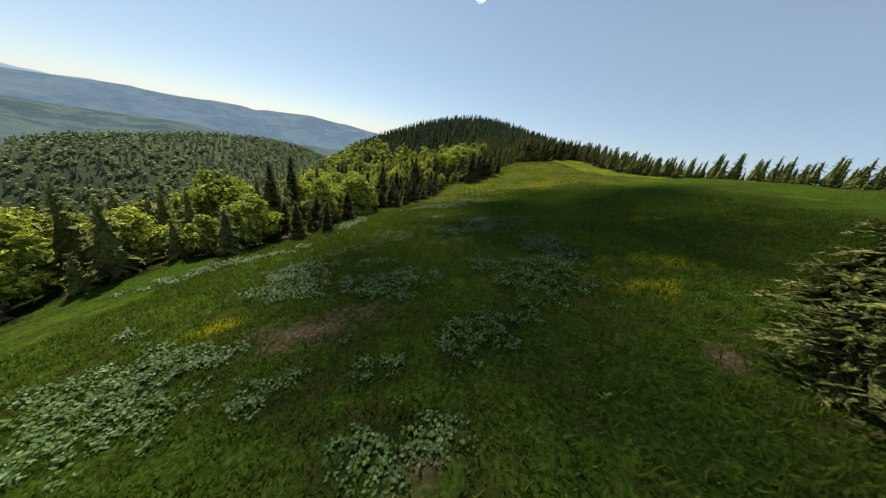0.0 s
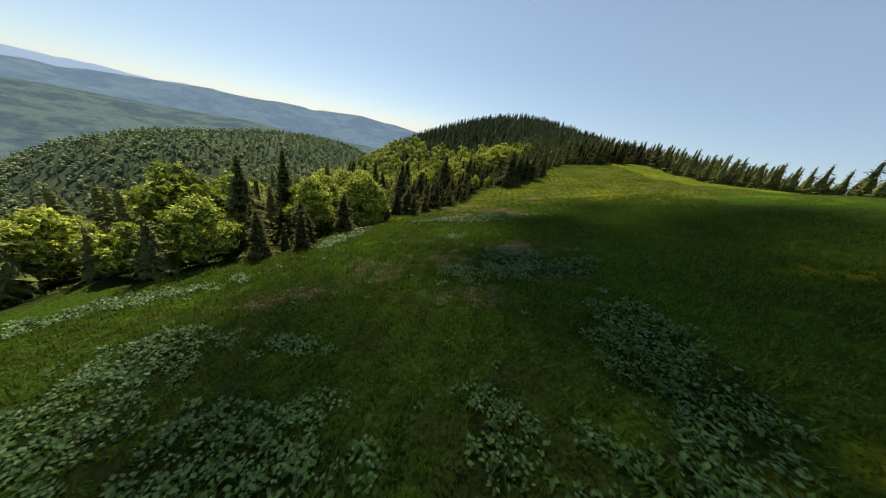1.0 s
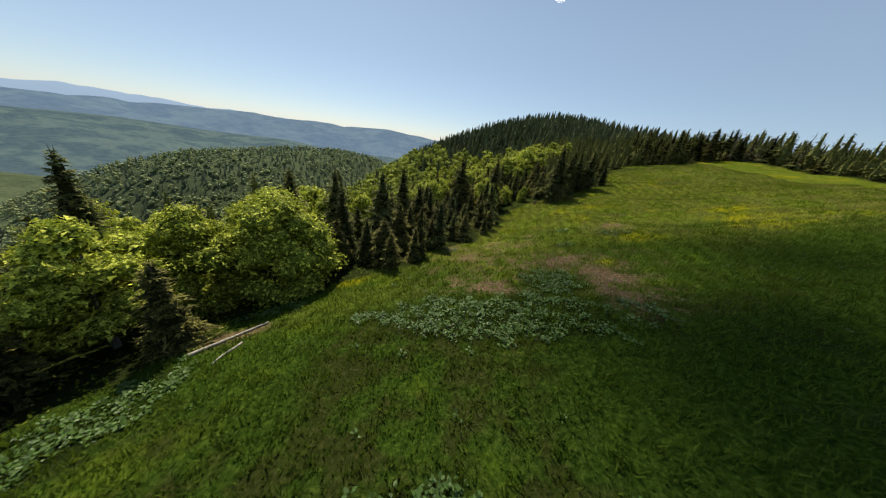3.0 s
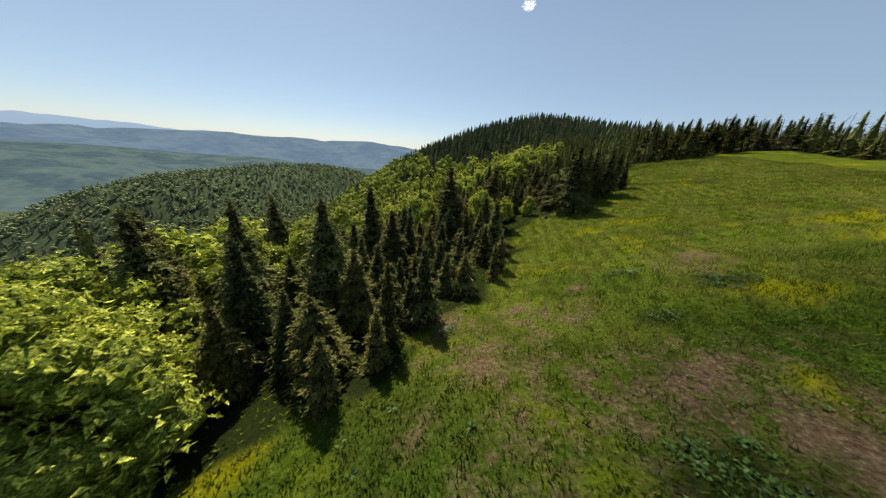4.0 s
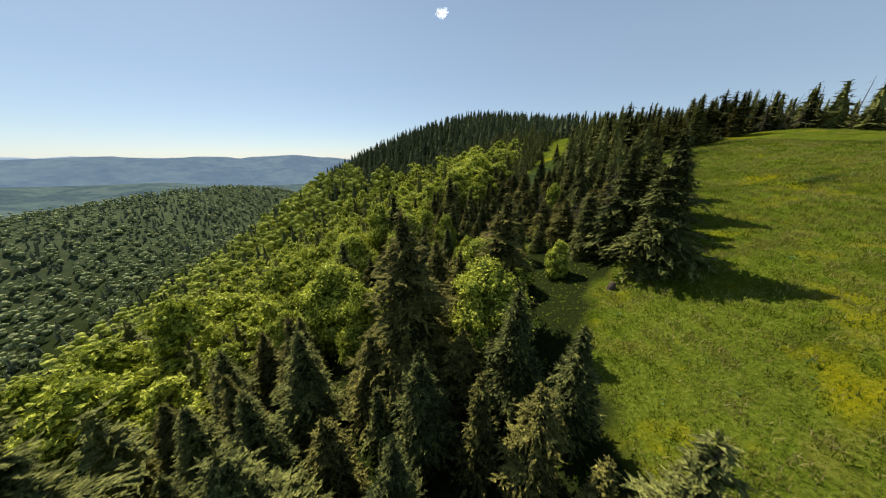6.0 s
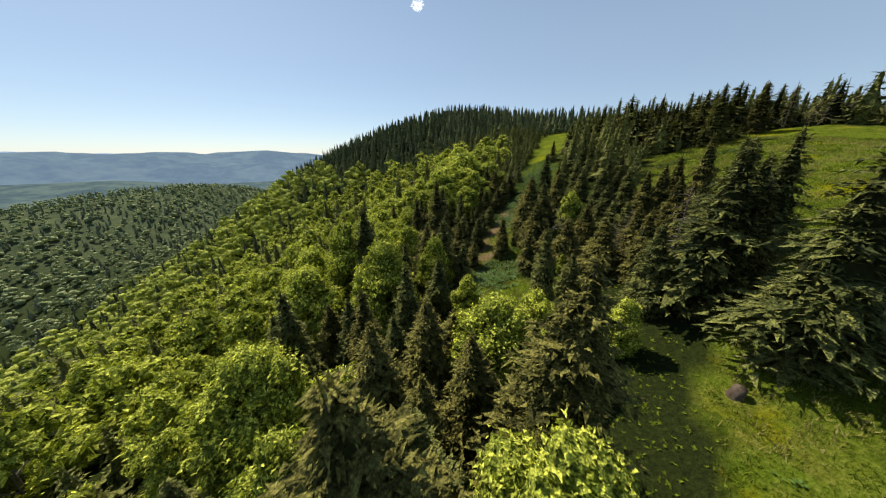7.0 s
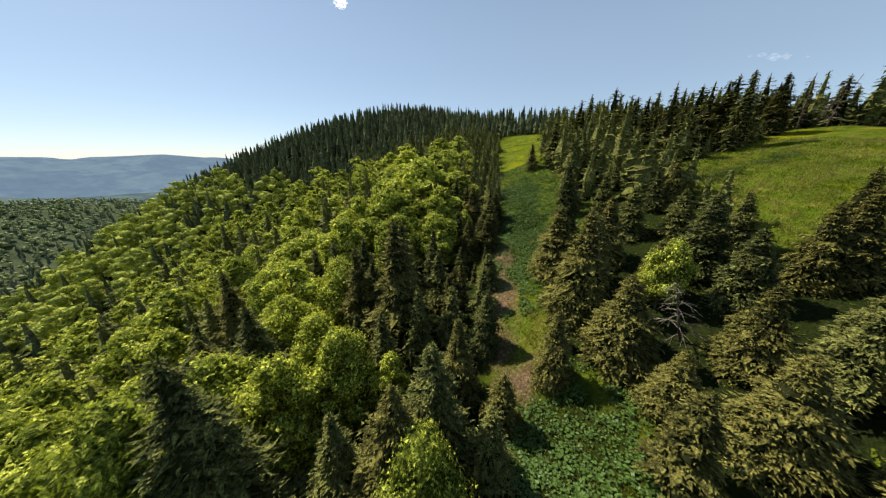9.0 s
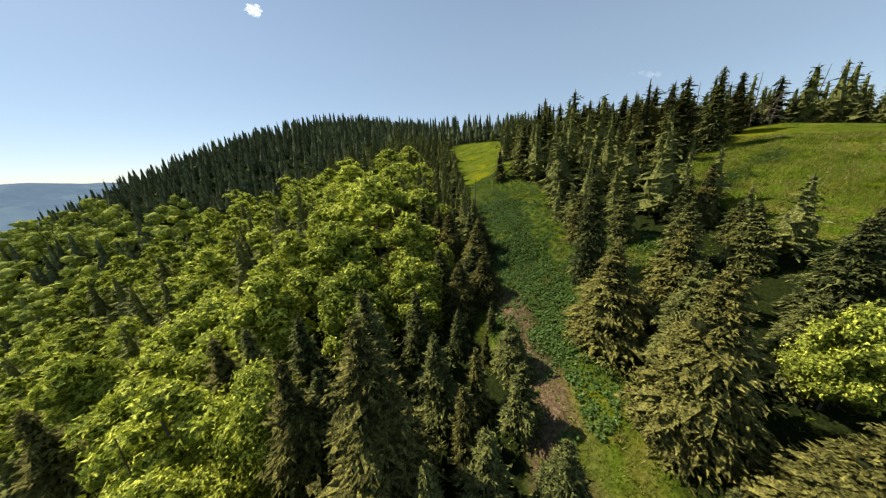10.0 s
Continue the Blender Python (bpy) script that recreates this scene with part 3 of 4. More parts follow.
    leafy = len(parts)
    # filler cone for the twigs; near trees give it the dark shade colour
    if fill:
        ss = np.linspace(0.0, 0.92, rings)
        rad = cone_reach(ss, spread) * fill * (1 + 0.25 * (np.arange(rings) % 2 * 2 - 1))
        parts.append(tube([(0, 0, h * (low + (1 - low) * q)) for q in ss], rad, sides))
    return with_inner(parts, leafy)


def lobes(r, h, spread, n, low):
    """Rounded masses of a broad crown: centre and radius of each."""
    out = []
    for k in range(n):
        s = (k + 0.5) / n
        z = h * (low + (0.88 - low) * s)
        ring = spread * math.sqrt(max(0.02, 1 - (2 * s * 0.98 - 0.78) ** 2)) * r.uniform(0.40, 0.82)
        a = k * 2.4 + r.uniform(-0.5, 0.5)
        out.append((ring * math.cos(a), ring * math.sin(a), z, spread * r.uniform(0.22, 0.42) * (1.15 - 0.35 * s) * max(1.0, (15.0 / n) ** 0.42)))
    return out


def ico(fine):
    """Corners and triangles of a round clump."""
    bm = bmesh.new()
    bmesh.ops.create_icosphere(bm, subdivisions=fine, radius=1.0)
    v, f = np.array([q.co[:] for q in bm.verts]), np.array([[c.index for c in q.verts] for q in bm.faces])
    bm.free()
    return v, f


ICO = {1: ico(1), 2: ico(2)}


def beech_crown(seed, h, spread, masses, count, leaf, low=0.2, body=0.9, fine=2):
    """Rounded, uneven leafy masses, beset with single sprays of leaves that break their outline."""
    r = np.random.RandomState(seed)
    pts, outs, balls = [], [], []
    ls = lobes(r, h, spread, masses, low)
    iv, jf = ICO[fine]
    for cx, cy, cz, rad in ls:
        c = np.array([cx, cy, cz])
        dent = 1 + 0.20 * np.sin(iv[:, 0] * 4.1 + cx * 9) * np.sin(iv[:, 1] * 4.7 + cz) + 0.13 * r.normal(size=len(iv))
        balls.append((c + iv * (rad * body * dent)[:, None] * np.array([1, 1, 0.85]), jf))
        n = int(count * (rad / spread / 0.31) ** 2 / masses)
        if n:
            d = unit(r.normal(size=(n, 3)))
            d[:, 2] = np.where(d[:, 2] < -0.25, -d[:, 2], d[:, 2])
            reach = 0.98 + 0.24 * np.sin(d[:, 0] * 5 + cx * 9) * np.sin(d[:, 1] * 6 + cz) + 0.15 * r.normal(size=n)
            pts.append(c + d * (rad * reach)[:, None] * np.array([1, 1, 0.85]))
            outs.append(d)
    parts = []
    if pts:
        p, d = np.concatenate(pts), np.concatenate(outs)
        n = len(p)
        along = unit(np.cross(d, unit(r.normal(size=(n, 3)))) + 0.55 * d + 0.25 * r.normal(size=(n, 3)))
        wide = unit(np.cross(d, along) + 0.45 * r.normal(size=(n, 3)))
        length = leaf * r.uniform(0.6, 1.5, n)
        parts.append(tufts_of(p - along * (length * 0.4)[:, None], along, wide, length, length * r.uniform(0.6, 1.0, n), length * r.uniform(0.0, 0.35, n)))
    return with_inner(parts + balls, len(parts)), ls


def part(name, verts, faces, mat, parent, label="", shade=True, inner=None):
    ob = new(name, mesh_of(name, verts, faces, mat, shade, inner))
    ob.parent = parent
    if label:
        tagged(ob, label)
    return ob


def spruce_stem(seed, h, sides=7):
    r = np.random.RandomState(seed)
    bend = r.uniform(-0.02, 0.02, 2)
    zs = np.linspace(-0.6, h * 0.97, 7)
    return tube([(bend[0] * z * z / h, bend[1] * z * z / h, z) for z in zs], np.interp(zs, [0, h], [0.018 * h + 0.03, 0.015]), sides)


def make_spruce(seed, h, spread, gap, per, blades, mat, label, **more):
    root = tagged(new("spruce_tree"), label, "tree", "spruces on the mountain ridge")
    part("trunk", *spruce_stem(seed, h), BARK, root)
    v, f, core = spruce_crown(seed, h, spread, gap, per, blades, **more)
    part("crown", v, f, mat, root, shade=False, inner=(SHADED_TWIGS, core))
    return root


def beech_stem(h, ls):
    stem = [(0.02 * z * math.sin(z), 0.02 * z * math.cos(z * 1.3), z) for z in np.linspace(-0.6, h * 0.8, 7)]
    parts = [tube(stem, np.linspace(0.020 * h, 0.03, 7), 7)]
    for cx, cy, cz, rad in ls:
        z0 = max(h * 0.15, cz - 0.6 * math.hypot(cx, cy) - rad * 0.6)
        parts.append(tube([(cx * s, cy * s, z0 + (cz - z0) * s ** 1.2) for s in (0, 0.35, 0.7, 1.0)],
                          (0.008 * h, 0.006 * h, 0.004 * h, 0.01), 5))
    return join(parts)


def make_beech(seed, h, spread, masses, count, leaf, label, low=0.2, fine=2):
    root = tagged(new("beech_tree"), label, "tree", "beeches on the slope")
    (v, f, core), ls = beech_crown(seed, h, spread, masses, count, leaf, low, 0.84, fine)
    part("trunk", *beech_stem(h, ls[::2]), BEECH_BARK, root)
    part("crown", v, f, BEECH, root, inner=(SHADED_LEAVES, core))
    return root


TALL, RAGGED = "tall dark green spruce with drooping boughs in the wood", "brownish green spruce with ragged drooping boughs"
YOUNG, PALE = "young conical dark green spruce at the edge of the meadow", "young conical olive green spruce at the edge of the wood"
BUSHY = "broad bushy olive green spruce with dense layered boughs"
LEAFY, ROUND = "broad beech in fresh yellow-green spring leaf", "round-crowned beech in bright green spring leaf"
WINDY = "dense wind-bent brownish spruce with a ragged top on the ridge"
LIB = {
    "spruce_1": [make_spruce(100 + k, 8.0, s, 0.38, 15, 22, m, l, tuft=0.30, bough=0.76, ragged=0.32, plate=0.55, fill=0.42)
                 for k, (s, m, l) in enumerate([(2.3, SPRUCE, TALL), (2.0, SPRUCE, TALL), (2.6, SPRUCE_OLD, RAGGED), (2.1, SPRUCE_OLD, RAGGED)])],
    "young_1": [make_spruce(120 + k, 4.0, s, 0.26, 12, 15, m, l, tuft=0.22, bough=0.76, ragged=0.34, plate=0.55, fill=0.42)
                for k, (s, m, l) in enumerate([(1.25, SPRUCE, YOUNG), (1.1, SPRUCE_OLD, PALE), (1.4, SPRUCE_OLD, PALE)])],
    "bushy_1": [make_spruce(180 + k, 6.0, s, 0.27, 18, 36, m, l, tuft=0.23, ragged=0.26, bough=0.68, plate=0.5, fill=0.46)
                for k, (s, m, l) in enumerate([(2.4, SPRUCE_OLD, BUSHY), (2.8, SPRUCE_OLD, BUSHY), (2.2, SPRUCE, BUSHY)])],
    "spruce_2": [make_spruce(140 + k, 9.0, s, 0.55, 9, 7, m, l, tuft=0.50, ragged=0.32)
                 for k, (s, m, l) in enumerate([(2.2, SPRUCE, TALL), (1.9, SPRUCE, TALL), (2.3, SPRUCE_OLD, RAGGED)])],
    "spruce_3": [make_spruce(160 + k, 10.0, s, 0.75, 8, 4, m, l, tuft=0.75, ragged=0.32)
                 for k, (s, m, l) in enumerate([(2.3, SPRUCE, TALL), (2.0, SPRUCE, TALL), (2.4, SPRUCE_OLD, RAGGED)])],
    "windy_2": [make_spruce(260 + k, 7.0, s, 0.48, 9, 6, m, WINDY, tuft=0.50, ragged=0.42, sparse=q, leader=3, fill=0.3)
                for k, (s, m, q) in enumerate([(2.4, SPRUCE, 0.16), (2.8, SPRUCE, 0.10), (1.9, SPRUCE_OLD, 0.34), (2.5, SPRUCE, 0.22)])],
    "beech_0": [make_beech(190 + k, 7.0, s, n, 9500, 0.17, l, low=0.03) for k, (s, n, l) in enumerate([(2.6, 34, LEAFY), (2.9, 38, ROUND)])],
    "beech_1": [make_beech(200 + k, 7.0, s, n, 5600, 0.20, l) for k, (s, n, l) in enumerate([(2.4, 26, LEAFY), (2.8, 30, ROUND), (2.1, 22, LEAFY)])],
    "beech_2": [make_beech(220 + k, 8.0, s, n, 1900, 0.35, l, fine=1) for k, (s, n, l) in enumerate([(2.6, 24, LEAFY), (3.0, 26, ROUND), (2.3, 20, LEAFY)])],
    "beech_3": [make_beech(240 + k, 9.0, s, n, 560, 0.52, l, fine=1) for k, (s, n, l) in enumerate([(2.8, 16, LEAFY), (3.2, 18, ROUND), (2.5, 14, LEAFY)])],
}
MASTER_H = {"windy_2": 7.0, "beech_0": 7.0, "bushy_1": 6.0, "spruce_1": 8.0, "young_1": 4.0, "spruce_2": 9.0, "spruce_3": 10.0, "beech_1": 7.0, "beech_2": 8.0, "beech_3": 9.0}
used = set()
chance = random.Random(4)
planted = []


def plant(kind, x, y, h, which=None, wide=1.0):
    """Sets a tree of that height on the ground; the first of each build is the master itself."""
    pool = LIB[kind]
    k = chance.randrange(len(pool)) if which is None else which
    s = h / MASTER_H[kind]
    w = s * wide * chance.uniform(0.9, 1.12)
    m = pose(x, y, float(height(x, y)) - 0.1, chance.uniform(-2, 2), chance.uniform(-2, 2), chance.uniform(0, 360))
    ob = pool[k]
    if (kind, k) in used:
        ob = copy_thing(ob, m)
    used.add((kind, k))
    ob.matrix_basis = m @ Matrix.Diagonal((w, w, s, 1))
    return ob


def by_top(x, y, top, kind, which=None, wide=1.0, gap=None):
    h = max(1.2, top - float(height(x, y)) + 0.1)
    planted.append((x, y, gap or (2.2 if "beech" in kind else 1.5)))
    plant(kind, x, y, h, which, wide)


# trees that stand out: x, y, height of the top above the sea of the first eye's foot, build
for x, y, top, which in [(-19.2, 31.7, 1.0, 0), (-15.6, 54.6, -0.2, 0), (-13.2, 52.2, -1.4, 1), (-10.4, 51.4, -3.4, 0),
                         (-4.1, 96.7, -2.2, 2), (-8.5, 87.8, -3.5, 3), (-4.9, 84.8, -2.6, 2), (-3.2, 109.5, -2.8, 0), (-2.4, 97.7, -1.8, 0), (-6.6, 93.5, -4.6, 1), (-0.6, 110.8, -0.4, 0), (-3.7, 113.2, -2.1, 0), 
                         (-6.4, 69.1, -2.9, 0), (-8.9, 66.3, -2.8, 1), (-13.5, 89.1, -4.0, 1), (-21.3, 39.7, 1.0, 1), (-21.0, 63.9, -1.8, 0), (-18.0, 51.4, -0.3, 1), (-13.9, 64.5, -3.6, 0), (-11.5, 56.8, 0.1, 0),
                         (-19.1, 52.6, -0.6, 2), (-10.7, 107.1, -3.6, 0), (-7.1, 82.6, -2.3, 2), (10.4, 92.2, 0.6, 0), (13.7, 87.0, 4.9, 0),
                         (18.8, 89.0, 3.8, 1), (15.5, 86.0, 5.3, 0), (9.2, 84.0, 4.6, 0), (12.0, 85.4, 4.8, 1), (-6.2, 76.1, 1.4, 2), (-1.2, 78.9, 1.8, 2), (-9.5, 97.9, -0.4, 0), (-1.85, 106.1, 1.0, 2), (-4.3, 109.5, -1.6, 3),
                         (-13.5, 68.1, -0.7, 1), (19.9, 105.4, 3.4, 0), (38.8, 109.7, 13.0, 1), (45.8, 109.8, 13.3, 3), (22.3, 111.0, 3.6, 0), (9.2, 79.8, 5.2, 0)]:
    by_top(x, y, top, "spruce_1", which, 1.15, 2.4)
for x, y, top, which in [(10.6, 141.0, 2.0, 0), (1.4, 107.5, -2.0, 0), (-3.5, 103.0, -3.4, 1), (4.1, 109.8, -2.8, 0), (6.3, 109.4, -3.0, 1),
                         (11.4, 84.6, 4.0, 0)]:
    by_top(x, y, top, "spruce_1", which, 1.1)
for x, y, top, which in [(-7.4, 59.0, -4.3, 0), (-7.0, 56.4, -3.5, 0), (-3.5, 65.0, -4.0, 0), (-7.6, 73.2, -5.4, 0), (-3.7, 71.1, -2.9, 1), (-14.6, 30.9, -4.2, 0),
                         (-4.6, 55.0, -1.6, 0), (-6.0, 52.8, -1.9, 1), (-0.6, 60.9, -2.9, 1), (-2.9, 60.9, -3.5, 1), (-5.4, 54.9, -3.4, 1), (-0.6, 67.3, -0.7, 0),
                         (5.4, 99.0, -3.5, 0), (4.6, 108.0, -3.6, 1), (-0.2, 62.4, -2.6, 2), (-2.8, 76.0, -5.0, 0), (2.8, 106.4, -2.6, 1), (18.6, 102.5, 1.6, 2)]:
    by_top(x, y, top, "young_1", which)
# broad, bushy spruces between the clearing and the upper meadow: x, y, height, width
for x, y, h, w in [(6.9, 97.2, 4.4, 5.0), (3.8, 98.0, 4.0, 3.0), (7.5, 100.5, 6.4, 5.4), (14.3, 98.6, 4.7, 4.2), (17.1, 101.7, 3.4, 3.2), (13.0, 96.1, 4.0, 3.6),
                   (9.9, 94.2, 3.8, 3.7), (6.4, 94.6, 2.8, 3.2), (2.2, 101.8, 4.0, 2.9), (-0.3, 99.9, 4.9, 4.0), (12.7, 107.4, 6.7, 4.0), (11.9, 102.9, 4.7, 4.5),
                   (19.2, 102.7, 2.5, 2.6), (21.0, 104.8, 4.0, 3.2), (17.3, 107.9, 3.9, 3.4), (7.1, 92.2, 4.0, 4.5), (12.0, 92.4, 3.4, 3.4), (18.9, 95.3, 4.5, 3.6), (19.6, 93.6, 6.0, 4.4), (15.9, 95.2, 4.2, 3.6), (9.6, 101.6, 4.8, 4.2)]:
    planted.append((x, y, 0.8 * w))
    k = chance.randrange(3)
    plant("bushy_1", x, y, h, k, (w / (4.8, 5.6, 4.4)[k]) / (h / 6.0))
for x, y, h, w in [(10.1, 83.0, 6.3, 4.2), (7.4, 84.8, 5.4, 3.8), (2.8, 87.6, 5.9, 3.3), (10.3, 89.4, 4.4, 4.0),
                   (14.6, 91.0, 4.6, 4.0), (16.8, 94.6, 4.4, 3.6), (9.0, 87.2, 4.8, 3.8), (5.2, 88.6, 3.0, 2.8), (15.6, 104.0, 4.0, 3.6), (12.6, 86.2, 5.6, 4.0),
                   (11.2, 99.0, 3.6, 3.2), (16.9, 98.4, 3.8, 3.4)]:
    planted.append((x, y, 0.8 * w))
    k = chance.randrange(3)
    plant("bushy_1", x, y, h, k, (w / (4.8, 5.6, 4.4)[k]) / (h / 6.0))
for x, y, top, which in [(24.2, 127.4, 6.4, 0), (26.0, 125.0, 9.5, 0), (16.2, 110.5, 2.4, 2),
                         (11.6, 4.9, 7.6, 0), (13.4, 6.8, 9.0, 0), (13.2, 4.2, 8.4, 1), (11.4, 3.2, 6.8, 2)]:
    by_top(x, y, top, "spruce_1", which, 1.15)
for x, y, top, wide in [(-17.7, 48.5, -1.4, 1.4), (-13.7, 45.2, -0.5, 1.35), (-17.0, 42.0, -1.3, 1.2), (-20.3, 40.6, -2.8, 1.1), (-1.3, 84.2, -2.3, 1.0), (-1.8, 89.3, -3.6, 0.8),
                        (4.4, 82.8, -2.2, 0.7), (-7.8, 93.0, -1.9, 0.9), (-3.4, 95.6, -2.6, 0.7), (-5.8, 111.8, -3.0, 0.9), (-12.4, 59.4, -3.6, 1.0), (-15.8, 60.6, -3.4, 1.0),
                        (-18.2, 57.2, -3.0, 1.0), (-18.6, 64.4, -3.8, 1.0), (-9.5, 79.5, -3.4, 0.8), (-13.0, 84.0, -4.0, 0.9), (-2.2, 76.6, -0.9, 0.9), (-11.5, 98.7, -1.5, 0.7), (-7.4, 107.2, -5.1, 0.9), (-12.0, 104.0, -4.2, 1.0), (-14.5, 95.0, -4.6, 1.0), (-16.0, 101.0, -5.0, 1.0),
                        (-5.6, 102.6, -3.4, 0.8), (-8.6, 101.6, -3.4, 0.9), (-3.4, 101.4, -4.8, 0.7), (-9.4, 110.0, -4.6, 0.9)]:
    by_top(x, y, top, "beech_0", None, wide, 3.4)
for x, y, top, wide in [(7.4, 116.4, -1.0, 0.9), (10.6, 98.2, 0.6, 0.62), (5.8, 90.6, -3.0, 0.6)]:
    by_top(x, y, top, "beech_1", None, wide)


def flight_clear(x, y, top):
    """The air lane over the ridge that stays free of tree tops."""
    lane = np.interp(y, [0, 20, 48, 60, 73, 99], [0, 2, -3, -5, -5.4, -3.2])
    return y > 112 or abs(x - lane) > 4.5 or top < 1.0


def scatter():
    """The woods round the meadow and along the clearing, tree by tree: a list of beech, x, y, height, distance from the ridge walk."""
    r = random.Random(11)
    cell = {}

    def put(x, y, gap):
        cell.setdefault((int(x // 6), int(y // 6)), []).append((x, y, gap))

    def room(x, y, gap):
        cx, cy = int(x // 6), int(y // 6)
        return all((x - a) ** 2 + (y - b) ** 2 > (0.5 * (gap + g)) ** 2
                   for i in (-1, 0, 1) for j in (-1, 0, 1) for a, b, g in cell.get((cx + i, cy + j), ()))

    for x, y, gap in planted:
        put(x, y, gap)
    spots = [(r.uniform(-45, 45), r.uniform(15, 140)) for _ in range(30000)] + [(r.uniform(-165, 110), r.uniform(-30, 345)) for _ in range(60000)]
    xs, ys = np.array(spots).T
    free, edges, gz = ~open_land(xs, ys), open_land(xs + 3.5, ys) | open_land(xs, ys - 3.5), height(xs, ys)
    out = []
    rims = open_land(xs + 1.6, ys) | open_land(xs + 0.8, ys - 1.2)
    rims |= open_land(xs + 3.4, ys - 1.5) & (ys > 40) & (ys < 58)
    for x, y, ok, edge, g, rim_tree in zip(xs, ys, free, edges, gz, rims):
        if not ok or (x > -0.5 and 66 < y < 82) or (-17.5 < x < -7 and 38 < y < 49.5) or (rim_tree and y < 84 and r.random() < 0.8) or (x > 60 and y < 60 and x > 75):
            continue
        ridge_wood = y > 84 and x > 7 + 0.42 * (y - 90)
        high = y > 176 - 0.95 * x
        if high or ridge_wood or x > 40:
            beech = False
        elif y < 36 and x > -27:
            beech = r.random() < 0.2
        elif y < 50:
            beech = r.random() < 0.5
        elif y < 78 and x > -26:
            beech = r.random() < (0.08 if x > -15 else 0.16)
        elif x < -62 - 0.25 * (y - 120):
            beech = r.random() < 0.80
        else:
            beech = r.random() < (0.3 if edge else 0.45 if -8 < x < 1 and 80 < y < 112 else 0.80)
        if x > -15 and 45 < y < 58:
            beech = False
        h = r.uniform(7.5, 10.5) if beech else r.uniform(6.5, 9.5) if high else r.uniform(7.0, 11.0)
        if x > 50 and y < 135 or ridge_wood and y < 170:
            h = r.uniform(3.6, 8.6) if x < 40 else r.uniform(4.2, 7.8)
        if 95 < y < 165 and np.interp(y, [95, 103, 113, 121, 131, 153, 168], [-1, 3, 9.5, 14.5, 20, 33, 42]) - 6.5 < x < 40:
            beech = False
        near_wood = -40 < x < 22 and 15 < y < 112
        if edge and not beech and not (18 < y < 58 and x < -8 and r.random() < 0.55):
            h *= r.uniform(0.4, 0.75)
        if 58 < y < 112 and -24 < x < 20:
            h = min(h, r.uniform(4.5, 7.0))
        if -45 < x < 2 and y < 112:
            h = min(h, max(3.2, -1.6 - g + r.uniform(-2.5, 1.6)))
        rim = np.interp(y, [95, 103, 113, 121, 131, 153, 168], [-1, 3, 9.5, 14.5, 20, 33, 42])
        if 95 < y < 170 and rim - 11 < x < rim + 0.5:
            h = min(h, 2.6 + 0.38 * (rim - x) + r.uniform(0, 1.4))
        big = not beech and (-30 < x < -7 and 18 < y < 70 or ridge_wood and y < 170)
        if not flight_clear(x, y, g + h):
            continue
        gap = ((0.55 if near_wood and y < 75 else 0.50) if beech else 0.40 if big and x < 0 else 0.34 if big else 0.36 if near_wood else 0.33) * h + 0.3
        if room(x, y, gap):
            put(x, y, gap)
            d = math.hypot(x + 3 if y > 60 else x, y - min(max(y, 0), 112))
            out.append((beech, x, y, h, d))
    return out


def far_crowns(seed):
    """Small, coarse trees for the woods too far off to count: spruce and beech, three grades."""
    lib = {}
    for grade, (gap, per, blades, masses, count) in enumerate([(0.85, 7, 4, 10, 260), (1.3, 6, 0, 7, 120), (2.4, 5, 0, 3, 0)]):
        lib[False, grade] = []
        for k, spread in enumerate((2.2, 2.8, 2.5)):
            v, f, core = spruce_crown(seed + k, 10.0, spread, gap, per, blades, fill=0.55, rings=4, sides=5, tuft=0.8, leader=2, ragged=0.3, bough=1.0)
            lib[False, grade].append((v, f, core & False))
        for k, spread in enumerate((2.7, 3.2, 2.9)):
            v, f, core = beech_crown(seed + 20 + k, 9.0, spread, masses, count, 0.62, 0.15, 0.92, 1)[0]
            lib.setdefault((True, grade), []).append((v, f, core & False))
    return lib


def wood(name, label, list_of, mat, lib, seed):
    """One mesh of many far trees."""
    r = np.random.RandomState(seed)
    groups = {}
    for beech, x, y, h, grade in list_of:
        groups.setdefault((bool(beech), grade, r.randint(3)), []).append((x, y, h))
    parts, inside_faces = [], []
    for (beech, grade, k), rows in groups.items():
        v, f, core = lib[beech, grade][k]
        inside_faces.append(np.tile(core, len(rows)))
        x, y, h = np.array(rows).T
        n, a, s = len(x), r.uniform(0, 6.28, len(x)), h / (9.0 if beech else 10.0)
        c, q, w = np.cos(a) * s, np.sin(a) * s, r.uniform(0.9, 1.35, len(x))
        vx = v[None, :, 0] * (c * w)[:, None] - v[None, :, 1] * (q * w)[:, None] + x[:, None]
        vy = v[None, :, 0] * (q * w)[:, None] + v[None, :, 1] * (c * w)[:, None] + y[:, None]
        vz = v[None, :, 2] * s[:, None] + height(x, y)[:, None] - 0.2
        parts.append((np.stack([vx, vy, vz], -1).reshape(-1, 3), (f[None] + (np.arange(n) * len(v))[:, None, None]).reshape(-1, 3)))
    tagged(new(name, mesh_of(name, *join(parts), mat, mat in (BEECH_FAR, HAZED_LEAVES), (SHADED_TWIGS, np.concatenate(inside_faces)))), label, "woods", kind="stuff")


